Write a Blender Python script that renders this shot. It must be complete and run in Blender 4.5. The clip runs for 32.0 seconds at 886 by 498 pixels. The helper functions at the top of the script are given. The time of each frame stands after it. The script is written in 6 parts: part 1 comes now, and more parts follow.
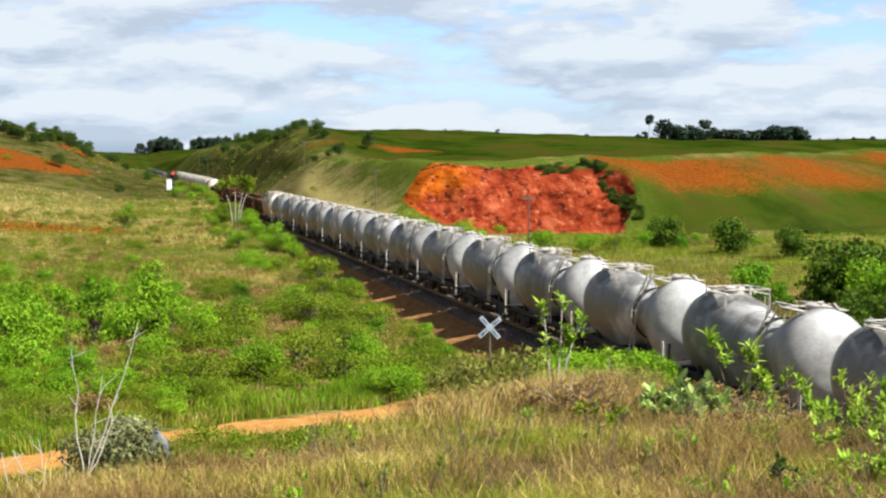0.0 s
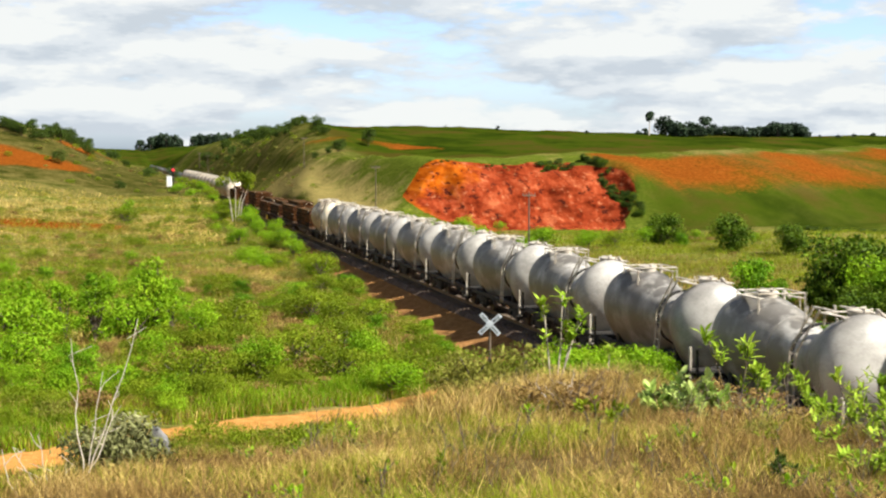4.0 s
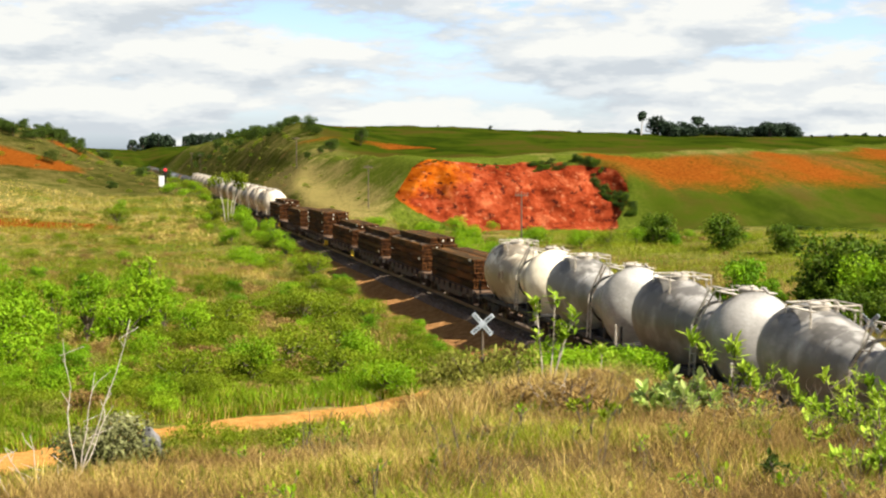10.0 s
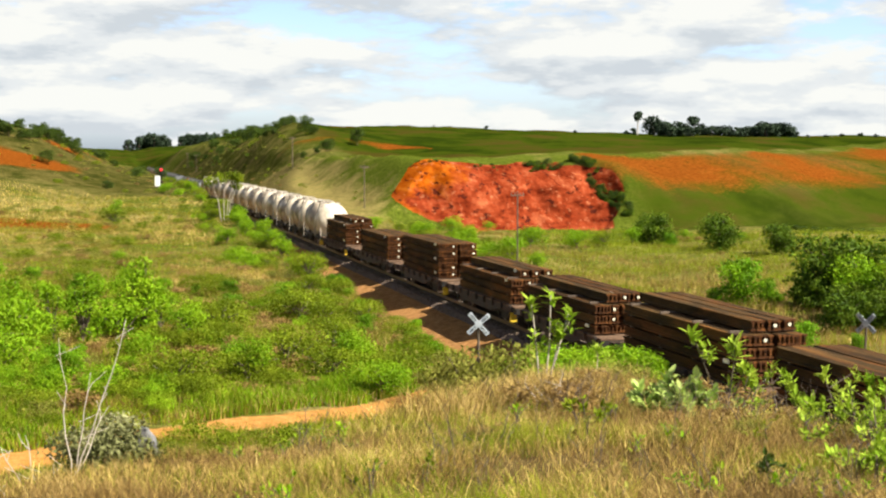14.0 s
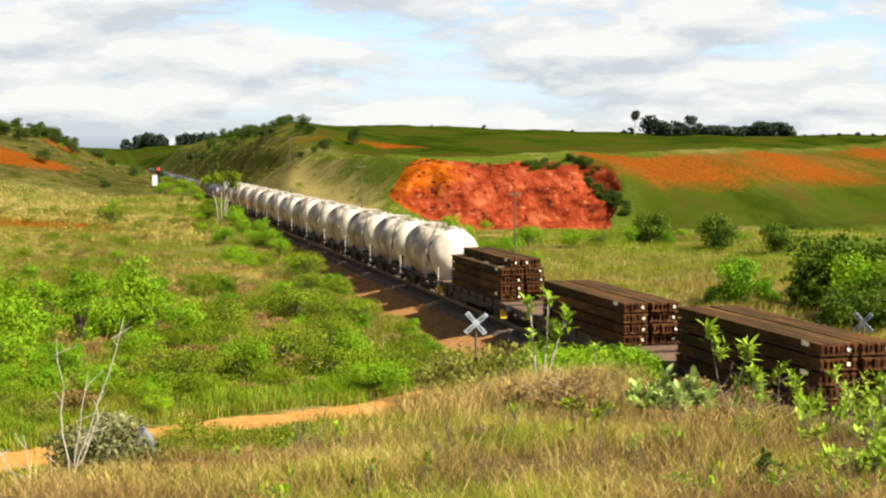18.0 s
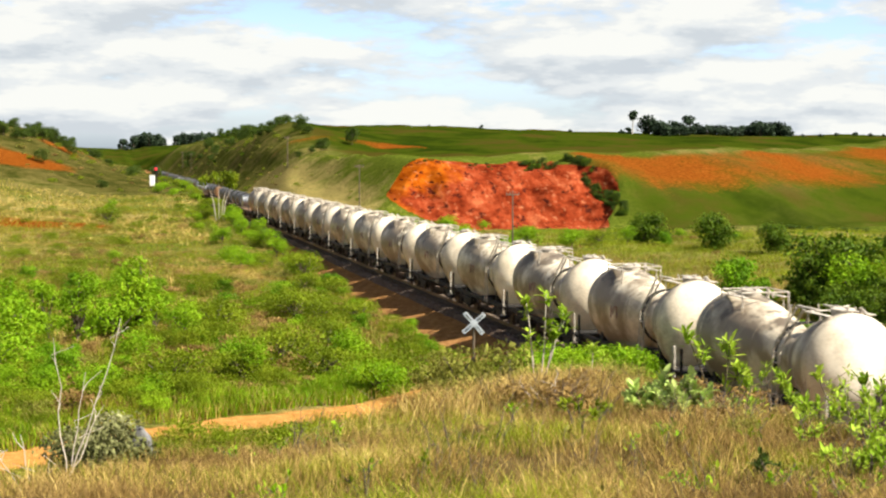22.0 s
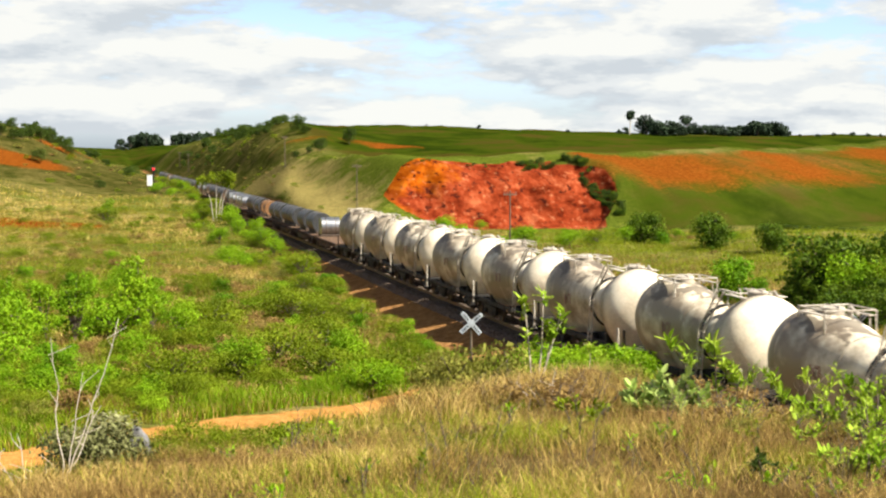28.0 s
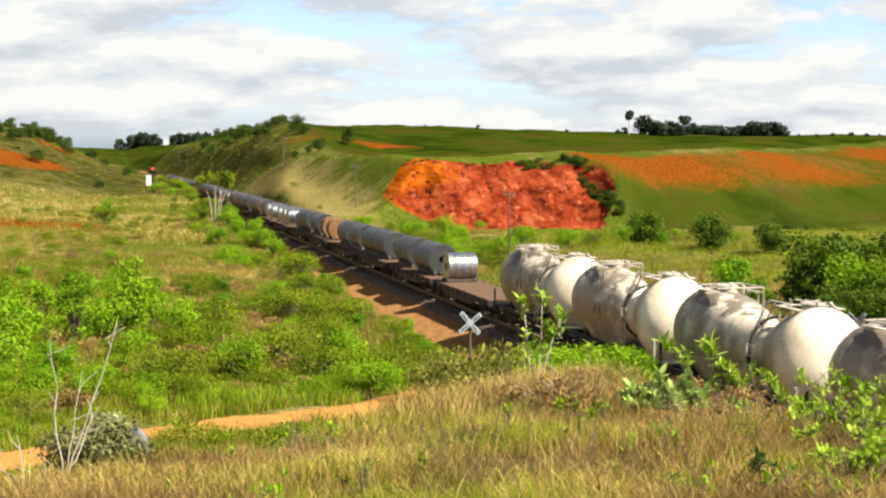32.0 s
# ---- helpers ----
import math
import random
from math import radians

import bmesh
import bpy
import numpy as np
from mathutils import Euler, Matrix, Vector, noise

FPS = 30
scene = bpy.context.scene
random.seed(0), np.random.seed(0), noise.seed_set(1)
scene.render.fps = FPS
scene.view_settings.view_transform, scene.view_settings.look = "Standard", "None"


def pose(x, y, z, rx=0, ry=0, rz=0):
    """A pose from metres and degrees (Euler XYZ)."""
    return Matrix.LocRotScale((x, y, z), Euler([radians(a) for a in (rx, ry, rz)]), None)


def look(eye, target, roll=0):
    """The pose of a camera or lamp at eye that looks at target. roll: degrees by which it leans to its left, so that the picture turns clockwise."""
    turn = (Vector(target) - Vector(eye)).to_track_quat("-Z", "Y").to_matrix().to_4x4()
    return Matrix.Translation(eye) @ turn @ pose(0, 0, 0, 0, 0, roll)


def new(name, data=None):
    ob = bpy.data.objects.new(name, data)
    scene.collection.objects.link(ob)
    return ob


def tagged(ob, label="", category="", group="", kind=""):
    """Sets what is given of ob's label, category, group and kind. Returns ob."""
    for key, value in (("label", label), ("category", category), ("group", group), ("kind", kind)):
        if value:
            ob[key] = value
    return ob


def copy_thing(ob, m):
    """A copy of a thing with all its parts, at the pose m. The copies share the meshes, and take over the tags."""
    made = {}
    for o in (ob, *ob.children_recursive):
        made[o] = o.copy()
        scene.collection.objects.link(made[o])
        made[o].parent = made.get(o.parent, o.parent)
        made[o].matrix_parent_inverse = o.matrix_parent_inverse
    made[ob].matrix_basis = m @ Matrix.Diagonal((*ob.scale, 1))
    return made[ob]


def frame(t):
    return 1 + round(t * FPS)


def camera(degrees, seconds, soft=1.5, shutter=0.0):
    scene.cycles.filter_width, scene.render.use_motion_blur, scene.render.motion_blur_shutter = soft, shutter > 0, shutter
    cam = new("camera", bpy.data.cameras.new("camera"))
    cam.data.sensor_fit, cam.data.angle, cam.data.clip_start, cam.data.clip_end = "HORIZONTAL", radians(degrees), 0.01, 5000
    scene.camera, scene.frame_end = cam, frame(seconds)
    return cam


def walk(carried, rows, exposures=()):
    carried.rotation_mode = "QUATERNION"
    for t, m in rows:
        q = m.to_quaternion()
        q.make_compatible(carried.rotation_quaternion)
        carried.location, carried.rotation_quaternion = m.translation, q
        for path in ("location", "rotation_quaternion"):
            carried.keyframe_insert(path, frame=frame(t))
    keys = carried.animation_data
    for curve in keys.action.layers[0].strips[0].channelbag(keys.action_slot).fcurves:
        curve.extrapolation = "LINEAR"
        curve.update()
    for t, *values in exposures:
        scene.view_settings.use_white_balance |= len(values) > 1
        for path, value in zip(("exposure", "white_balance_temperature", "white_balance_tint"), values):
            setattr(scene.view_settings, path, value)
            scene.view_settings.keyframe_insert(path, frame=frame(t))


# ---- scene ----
import itertools

# The rail top is z = 0; the straight track runs along +y at x = 20. The camera stands at the origin.
TRACK_X = 20.0
SPEED = 10.9          # train, metres a second; it runs a little slower at first
EYE = (0.0, 0.0, 8.2)
FOCAL = 2500.0        # focal length in picture units of a 1568-wide picture

cam = camera(34.83, 32.0, soft=2.25, shutter=0.35)
# slow pan to the right: seconds, pan and tilt in picture units
PAN = [(0.0, 29.3, 7.4), (0.25, 31.5, 6.6), (0.5, 32.4, 5.7), (1.0, 30.3, 3.5), (1.5, 29.4, 2.6), (2.0, 29.4, 2.0), (3.0, 29.8, 2.0),
       (3.5, 30.2, 1.6), (4.5, 28.4, 1.6), (5.5, 25.6, 1.6), (6.0, 23.6, 1.7), (7.0, 21.6, 1.5), (8.0, 19.7, 1.6),
       (9.0, 17.2, 1.4), (10.0, 15.6, 1.3), (11.0, 13.0, 1.3), (12.0, 11.8, 1.0), (13.0, 9.6, 1.2),
       (14.0, 8.2, 1.2), (17.0, 4.6, 0.0), (18.0, 3.4, 0.0), (19.0, 2.1, 0.0), (20.0, 1.2, 0.0),
       (21.0, 0.1, 0.0), (22.0, -1.0, -0.1), (23.0, -1.6, -0.1), (24.0, -2.6, -0.2), (25.0, -3.3, -0.2),
       (28.0, -5.8, -0.2), (29.0, -6.3, -0.4), (30.0, -7.0, -0.2), (31.0, -7.3, -0.2), (32.0, -7.7, -0.2)]


def aim(pan, tilt):
    yaw = math.atan((784 - 160 - pan) / FOCAL)
    dip = math.atan((441 - 270 - tilt) / FOCAL)
    return Vector((math.sin(yaw) * math.cos(dip), math.cos(yaw) * math.cos(dip), -math.sin(dip)))


walk(cam, [(t, look(EYE, Vector(EYE) + aim(p, q))) for t, p, q in PAN], [(0.0, 1.13, 5800, 7), (2.0, 1.18, 6050, 7), (5.0, 1.25, 6500, 7), (9.0, 1.28, 6620, 7), (32.0, 1.28, 6620, 7)])

# ---- sky and sun ----
SUN_FROM = Vector((0.72, -0.60, 1.02)).normalized()   # afternoon sun behind the camera, to its right
sun = new("sun", bpy.data.lights.new("sun", "SUN"))
sun.data.energy, sun.data.angle, sun.data.color = 5.3, radians(0.6), (1.0, 0.93, 0.82)
sun.matrix_world = look((60, -60, 80), Vector((60, -60, 80)) - SUN_FROM)

world = bpy.data.worlds.new("world")
scene.world = world
world.use_nodes = True


def node(nt, kind, **kw):
    n = nt.nodes.new(kind)
    for k, v in kw.items():
        if k == "operation": n.operation = v
        elif k == "blend_type": n.blend_type = v
        elif k == "data_type": n.data_type = v
        elif k == "noise_dimensions": n.noise_dimensions = v
        elif k == "feature": n.feature = v
        elif k == "attribute_name": n.attribute_name = v
    return n


def noise_node(nt, vec, scale, detail=4.0, rough=0.55):
    n = nt.nodes.new("ShaderNodeTexNoise")
    n.inputs["Scale"].default_value, n.inputs["Detail"].default_value, n.inputs["Roughness"].default_value = scale, detail, rough
    if vec is not None:
        nt.links.new(vec, n.inputs["Vector"])
    return n.outputs["Fac"]


def ramp(nt, fac, stops, ease="LINEAR"):
    r = nt.nodes.new("ShaderNodeValToRGB")
    r.color_ramp.interpolation = ease
    e = r.color_ramp.elements
    while len(e) < len(stops):
        e.new(0.5)
    for el, (p, c) in zip(e, stops):
        el.position, el.color = p, (*c, 1) if len(c) == 3 else c
    nt.links.new(fac, r.inputs["Fac"])
    return r.outputs["Color"]


def mixed(nt, fac, a, b, mode="MIX"):
    m = nt.nodes.new("ShaderNodeMix")
    m.data_type, m.blend_type = "RGBA", mode
    for sock, v in ((m.inputs[0], fac), (m.inputs[6], a), (m.inputs[7], b)):
        if isinstance(v, bpy.types.NodeSocket):
            nt.links.new(v, sock)
        elif isinstance(v, (int, float)):
            sock.default_value = v
        else:
            sock.default_value = (*v, 1)
    return m.outputs[2]


def math_node(nt, op, a, b=0.0):
    m = nt.nodes.new("ShaderNodeMath")
    m.operation = op
    for sock, v in ((m.inputs[0], a), (m.inputs[1], b)):
        if isinstance(v, bpy.types.NodeSocket):
            nt.links.new(v, sock)
        else:
            sock.default_value = v
    return m.outputs[0]


def build_sky():
    nt = world.node_tree
    bg = nt.nodes["Background"]
    sky = nt.nodes.new("ShaderNodeTexSky")
    sky.sky_type, sky.sun_disc = "NISHITA", False
    sky.sun_elevation = math.asin(SUN_FROM.z)
    sky.sun_rotation = math.atan2(SUN_FROM.x, SUN_FROM.y)
    sky.air_density, sky.dust_density = 1.0, 1.5
    co = nt.nodes.new("ShaderNodeTexCoord")
    sep = nt.nodes.new("ShaderNodeSeparateXYZ")
    nt.links.new(co.outputs["Generated"], sep.inputs[0])
    up = sep.outputs[2]
    # haze pales the blue towards the horizon; gaps between the clouds open overhead
    pale = ramp(nt, up, [(0.0, (0.25, 0.275, 0.36)), (0.30, (0.078, 0.082, 0.098))])
    clear = mixed(nt, 1.0, sky.outputs["Color"], pale, "MULTIPLY")

    def field(scale, place, size, detail, rough):
        mp = nt.nodes.new("ShaderNodeMapping")
        mp.inputs["Scale"].default_value, mp.inputs["Location"].default_value = scale, place
        nt.links.new(co.outputs["Generated"], mp.inputs["Vector"])
        return noise_node(nt, mp.outputs["Vector"], size, detail, rough)

    gaps = math_node(nt, "MULTIPLY", ramp(nt, up, [(0.10, (0, 0, 0)), (0.45, (1, 1, 1))]), 0.16)
    thick = field((7.5, 7.5, 27), (1.7, 0.4, 0.35), 1.0, 10.0, 0.57)
    above = field((7.5, 7.5, 27), (1.7, 0.4, 0.70), 1.0, 10.0, 0.57)
    body = math_node(nt, "SUBTRACT", thick, gaps)
    cover = ramp(nt, body, [(0.36, (0, 0, 0)), (0.47, (1, 1, 1))], "EASE")
    # cloud tops catch the sun, their undersides stay grey
    relief = math_node(nt, "ADD", math_node(nt, "SUBTRACT", thick, above), 0.5)
    veil = field((4, 4, 13), (5.2, 2.0, 0.6), 1.0, 5.0, 0.5)
    shade = math_node(nt, "ADD", math_node(nt, "MULTIPLY", relief, 0.75), math_node(nt, "MULTIPLY", veil, 0.25))
    cloud = ramp(nt, shade, [(0.40, (0.67, 0.72, 0.79)), (0.48, (0.85, 0.88, 0.92)), (0.54, (1.0, 1.0, 0.985))], "EASE")
    col = mixed(nt, cover, clear, cloud)
    nt.links.new(col, bg.inputs["Color"])
    bg.inputs["Strength"].default_value = 0.40


build_sky()


# ---- materials ----
def material(name, stops, scale=3.0, rough=0.8, metal=0.0, bump=0.3, fine=30.0, dirt=None, dirt_at=(0.55, 0.7), stretch=(1, 1, 1),
             spread=0.0, islands=0.0, world_space=False, through_light=0.0, spec=0.5, top_stain=None, flank_stain_shade=(0.13, 0.11, 0.09)):
    """A procedural surface: a colour ramp over coarse and fine noise, stains, relief, and spread of value between objects."""
    m = bpy.data.materials.new(name)
    m.use_nodes = True
    nt = m.node_tree
    b = nt.nodes["Principled BSDF"]
    if world_space:
        vec = nt.nodes.new("ShaderNodeNewGeometry").outputs["Position"]
    else:
        vec = nt.nodes.new("ShaderNodeTexCoord").outputs["Object"]
    mp = nt.nodes.new("ShaderNodeMapping")
    mp.inputs["Scale"].default_value = stretch
    nt.links.new(vec, mp.inputs["Vector"])
    info = nt.nodes.new("ShaderNodeObjectInfo")
    shift = nt.nodes.new("ShaderNodeVectorMath")
    shift.operation = "ADD"
    nt.links.new(mp.outputs["Vector"], shift.inputs[0])
    scaled = math_node(nt, "MULTIPLY", info.outputs["Random"], 37.0)
    nt.links.new(scaled, shift.inputs[1])
    v = shift.outputs[0]
    coarse = noise_node(nt, v, scale, 5.0)
    tiny = noise_node(nt, v, fine, 3.0)
    fac = math_node(nt, "ADD", math_node(nt, "MULTIPLY", coarse, 0.72), math_node(nt, "MULTIPLY", tiny, 0.28))
    n = len(stops)
    col = ramp(nt, fac, [(0.36 + 0.28 * i / max(n - 1, 1), c) for i, c in enumerate(stops)])
    if dirt:
        d = noise_node(nt, v, scale * 0.6, 6.0, 0.65)
        col = mixed(nt, ramp(nt, d, [(dirt_at[0], (0, 0, 0)), (dirt_at[1], (1, 1, 1))]), col, dirt)
    if top_stain:
        sep = nt.nodes.new("ShaderNodeSeparateXYZ")
        nt.links.new(vec, sep.inputs[0])
        # spilt cement round the hatches; brake dust and rust run-off along the flanks, deepened to paint in their
        # shade; the domed ends stay paler
        up = ramp(nt, math_node(nt, "MULTIPLY", sep.outputs[2], 0.2), [(0.54, (0, 0, 0)), (0.70, (0.20, 0.20, 0.20))])
        blot = noise_node(nt, v, 1.3, 5.0, 0.6)
        k = math_node(nt, "ADD", blot, up)
        mid = math_node(nt, "ABSOLUTE", math_node(nt, "ADD", sep.outputs[1], 0.34))
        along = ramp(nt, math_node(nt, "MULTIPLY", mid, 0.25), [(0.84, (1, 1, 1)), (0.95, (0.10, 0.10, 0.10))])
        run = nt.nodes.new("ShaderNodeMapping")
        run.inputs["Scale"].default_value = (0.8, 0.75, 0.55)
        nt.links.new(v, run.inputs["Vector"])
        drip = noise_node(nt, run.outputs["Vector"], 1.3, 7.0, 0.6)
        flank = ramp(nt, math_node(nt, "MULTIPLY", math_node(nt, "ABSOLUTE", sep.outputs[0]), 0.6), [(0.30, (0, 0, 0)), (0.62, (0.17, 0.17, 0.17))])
        grime_shade = ramp(nt, math_node(nt, "ADD", drip, flank), [(0.45, (0, 0, 0)), (0.68, (0.9, 0.9, 0.9))])
        col = mixed(nt, math_node(nt, "MULTIPLY", grime_shade, along), col, flank_stain_shade)
        spill = ramp(nt, k, [(0.64, (0, 0, 0)), (0.71, (0.8, 0.8, 0.8))])
        col = mixed(nt, math_node(nt, "MULTIPLY", spill, along), col, top_stain)
    if spread or islands:
        src = info.outputs["Random"] if spread else nt.nodes.new("ShaderNodeNewGeometry").outputs["Random Per Island"]
        amount = spread or islands
        val = math_node(nt, "ADD", math_node(nt, "MULTIPLY", src, 2 * amount), 1 - amount)
        h = nt.nodes.new("ShaderNodeHueSaturation")
        nt.links.new(val, h.inputs["Value"])
        hue = math_node(nt, "ADD", math_node(nt, "MULTIPLY", src, 0.05 * amount), 0.5 - 0.025 * amount)
        nt.links.new(hue, h.inputs["Hue"])
        nt.links.new(col, h.inputs["Color"])
        col = h.outputs["Color"]
    nt.links.new(col, b.inputs["Base Color"])
    b.inputs["Metallic"].default_value = metal
    b.inputs["Specular IOR Level"].default_value = spec
    rr = math_node(nt, "ADD", math_node(nt, "MULTIPLY", coarse, 0.3), rough - 0.15)
    nt.links.new(rr, b.inputs["Roughness"])
    if bump:
        bp = nt.nodes.new("ShaderNodeBump")
        bp.inputs["Strength"].default_value, bp.inputs["Distance"].default_value = bump, 0.02
        nt.links.new(tiny, bp.inputs["Height"])
        nt.links.new(bp.outputs["Normal"], b.inputs["Normal"])
    if through_light:
        tr = nt.nodes.new("ShaderNodeBsdfTranslucent")
        nt.links.new(col, tr.inputs["Color"])
        mix = nt.nodes.new("ShaderNodeMixShader")
        mix.inputs[0].default_value = through_light
        nt.links.new(b.outputs[0], mix.inputs[1])
        nt.links.new(tr.outputs[0], mix.inputs[2])
        nt.links.new(mix.outputs[0], nt.nodes["Material Output"].inputs["Surface"])
    return m


TANK_GREY = material("tank_grey_paint", [(0.21, 0.198, 0.18), (0.33, 0.312, 0.285), (0.45, 0.43, 0.40)], 0.9, 0.5, 0, 0.15, 14, (0.17, 0.16, 0.145), (0.56, 0.74), spread=0.14, top_stain=(0.085, 0.076, 0.065), flank_stain_shade=(0.115, 0.10, 0.08))
TANK_CREAM = material("tank_cream_paint", [(0.47, 0.395, 0.285), (0.68, 0.595, 0.455), (0.83, 0.76, 0.615)], 0.8, 0.5, 0, 0.15, 14, (0.26, 0.20, 0.14), (0.56, 0.74), spread=0.16, top_stain=(0.085, 0.062, 0.042), flank_stain_shade=(0.17, 0.125, 0.082))
EMBLEM = material("faded_maroon_paint", [(0.16, 0.075, 0.065), (0.30, 0.18, 0.155)], 5, 0.7, 0, 0.1, 30)
RAIL_WHITE = material("worn_white_paint", [(0.26, 0.22, 0.17), (0.52, 0.47, 0.40)], 3, 0.6, 0, 0.1, 40)
UNDER = material("dark_grimy_steel", [(0.008, 0.007, 0.006), (0.022, 0.018, 0.015)], 3, 0.8, 0.2, 0.3, 30)
DECK = material("rusty_wagon_steel", [(0.014, 0.009, 0.006), (0.030, 0.018, 0.011), (0.055, 0.030, 0.017)], 1.5, 0.85, 0.0, 0.3, 25, spread=0.2)
PLANKS = material("dusty_deck_planks", [(0.05, 0.030, 0.018), (0.105, 0.062, 0.037), (0.18, 0.112, 0.07)], 2.5, 0.95, 0, 0.3, 25, stretch=(1, 4, 1), spec=0.2)
WHEEL = material("wheel_steel", [(0.05, 0.04, 0.035), (0.11, 0.09, 0.08)], 6, 0.5, 0.7, 0.1, 40)
BEAM = material("mill_scale_steel", [(0.022, 0.015, 0.008), (0.046, 0.028, 0.013), (0.085, 0.046, 0.018)], 1.2, 0.9, 0.0, 0.3, 20, (0.15, 0.060, 0.018), (0.50, 0.70), stretch=(1, 0.25, 1), spread=0.25, spec=0.03)
BEAM_END = material("rusty_cut_ends", [(0.025, 0.011, 0.005), (0.075, 0.028, 0.009), (0.17, 0.065, 0.019)], 4, 0.9, 0.0, 0.3, 30, spec=0.15)
TAG = material("pale_paper_tag", [(0.72, 0.66, 0.45), (0.85, 0.82, 0.68)], 6, 0.7, 0, 0.0, 30)
YELLOW = material("yellow_paint", [(0.55, 0.36, 0.02), (0.75, 0.52, 0.03)], 5, 0.6, 0, 0.1, 30)
ORANGE = material("faded_orange_paint", [(0.50, 0.28, 0.20), (0.62, 0.36, 0.26)], 4, 0.6, 0, 0.1, 30)
COIL_GREY = material("coiled_steel", [(0.028, 0.029, 0.030), (0.060, 0.061, 0.062)], 5, 0.5, 0.1, 0.2, 60, spread=0.2)
COIL_SHINE = material("galvanised_coil", [(0.22, 0.23, 0.24), (0.40, 0.41, 0.42)], 4, 0.34, 0.9, 0.05, 60)
COIL_RUST = material("rusty_coil", [(0.16, 0.08, 0.035), (0.30, 0.15, 0.06)], 4, 0.8, 0.2, 0.2, 40)
COIL_BLUE = material("blue_wrap", [(0.05, 0.13, 0.30), (0.09, 0.22, 0.45)], 3, 0.5, 0, 0.1, 30)
RAIL = material("rail_steel", [(0.10, 0.06, 0.04), (0.22, 0.15, 0.11)], 6, 0.45, 0.6, 0.1, 40)
SLEEPER = material("weathered_sleeper", [(0.06, 0.042, 0.03), (0.14, 0.10, 0.07)], 4, 0.9, 0, 0.4, 40, spread=0.3)
STONE = material("ballast_stone", [(0.060, 0.038, 0.026), (0.12, 0.078, 0.054)], 8, 0.95, 0, 0.2, 40, islands=0.3)
WOOD = material("brown_pole_wood", [(0.070, 0.050, 0.032), (0.15, 0.11, 0.075)], 3, 0.9, 0, 0.4, 40, stretch=(4, 4, 0.6))
WHITE = material("white_sign_paint", [(0.30, 0.33, 0.36), (0.46, 0.50, 0.54)], 6, 0.5, 0, 0.05, 40)
BLACK = material("black_sign_paint", [(0.012, 0.012, 0.012), (0.03, 0.03, 0.03)], 6, 0.5, 0, 0.05, 40)
HUT_WHITE = material("white_hut_paint", [(0.70, 0.70, 0.68), (0.85, 0.85, 0.83)], 2, 0.6, 0, 0.05, 30)
BARK = material("brown_bark", [(0.07, 0.05, 0.035), (0.16, 0.12, 0.085)], 6, 0.9, 0, 0.5, 40)
PALE_BARK = material("pale_dry_bark", [(0.34, 0.29, 0.23), (0.55, 0.48, 0.40)], 6, 0.9, 0, 0.3, 40)


def leaf(name, stops, light=0.35):
    return material(name, stops, 0.9, 0.6, 0, 0.0, 9.0, islands=0.35, through_light=light, spec=0.10)


LEAF_BRIGHT = leaf("bright_leaf", [(0.092, 0.180, 0.004), (0.170, 0.300, 0.007), (0.29, 0.42, 0.016)])
LEAF_MID = leaf("green_leaf", [(0.080, 0.112, 0.004), (0.145, 0.195, 0.007), (0.23, 0.28, 0.014)])
LEAF_DARK = leaf("dark_leaf", [(0.024, 0.042, 0.006), (0.048, 0.080, 0.009), (0.075, 0.11, 0.015)], 0.25)
LEAF_OLIVE = leaf("olive_leaf", [(0.12, 0.125, 0.018), (0.20, 0.20, 0.032), (0.28, 0.27, 0.055)])
LEAF_SILVER = leaf("silver_leaf", [(0.17, 0.25, 0.035), (0.30, 0.40, 0.085), (0.46, 0.54, 0.18)], 0.25)
LEAF_BROWN = leaf("dry_brown_leaf", [(0.14, 0.084, 0.026), (0.26, 0.165, 0.052), (0.38, 0.26, 0.092)])
LEAF_FAR = leaf("far_dark_leaf", [(0.014, 0.026, 0.014), (0.026, 0.043, 0.022), (0.042, 0.062, 0.032)], 0.1)
LEAF_GREY = leaf("grey_green_leaf", [(0.075, 0.08, 0.022), (0.15, 0.155, 0.055), (0.30, 0.29, 0.15)], 0.2)
STRAW = leaf("straw", [(0.341, 0.229, 0.065), (0.572, 0.400, 0.124), (0.770, 0.572, 0.216)], 0.3)
LEAF_YOUNG = leaf("young_leaf", [(0.125, 0.215, 0.010), (0.24, 0.36, 0.022), (0.42, 0.53, 0.065)])
LEAF_VIVID = leaf("vivid_leaf", [(0.055, 0.125, 0.003), (0.12, 0.25, 0.005), (0.24, 0.40, 0.012)], 0.3)
LEAF_DEEP = leaf("deep_green_leaf", [(0.028, 0.056, 0.003), (0.066, 0.115, 0.006), (0.155, 0.225, 0.014)], 0.3)
GRASS = leaf("green_grass", [(0.115, 0.16, 0.006), (0.21, 0.26, 0.010), (0.32, 0.35, 0.026)], 0.35)
GRASS_OLIVE = leaf("olive_grass", [(0.13, 0.125, 0.010), (0.225, 0.205, 0.018), (0.32, 0.28, 0.036)], 0.3)


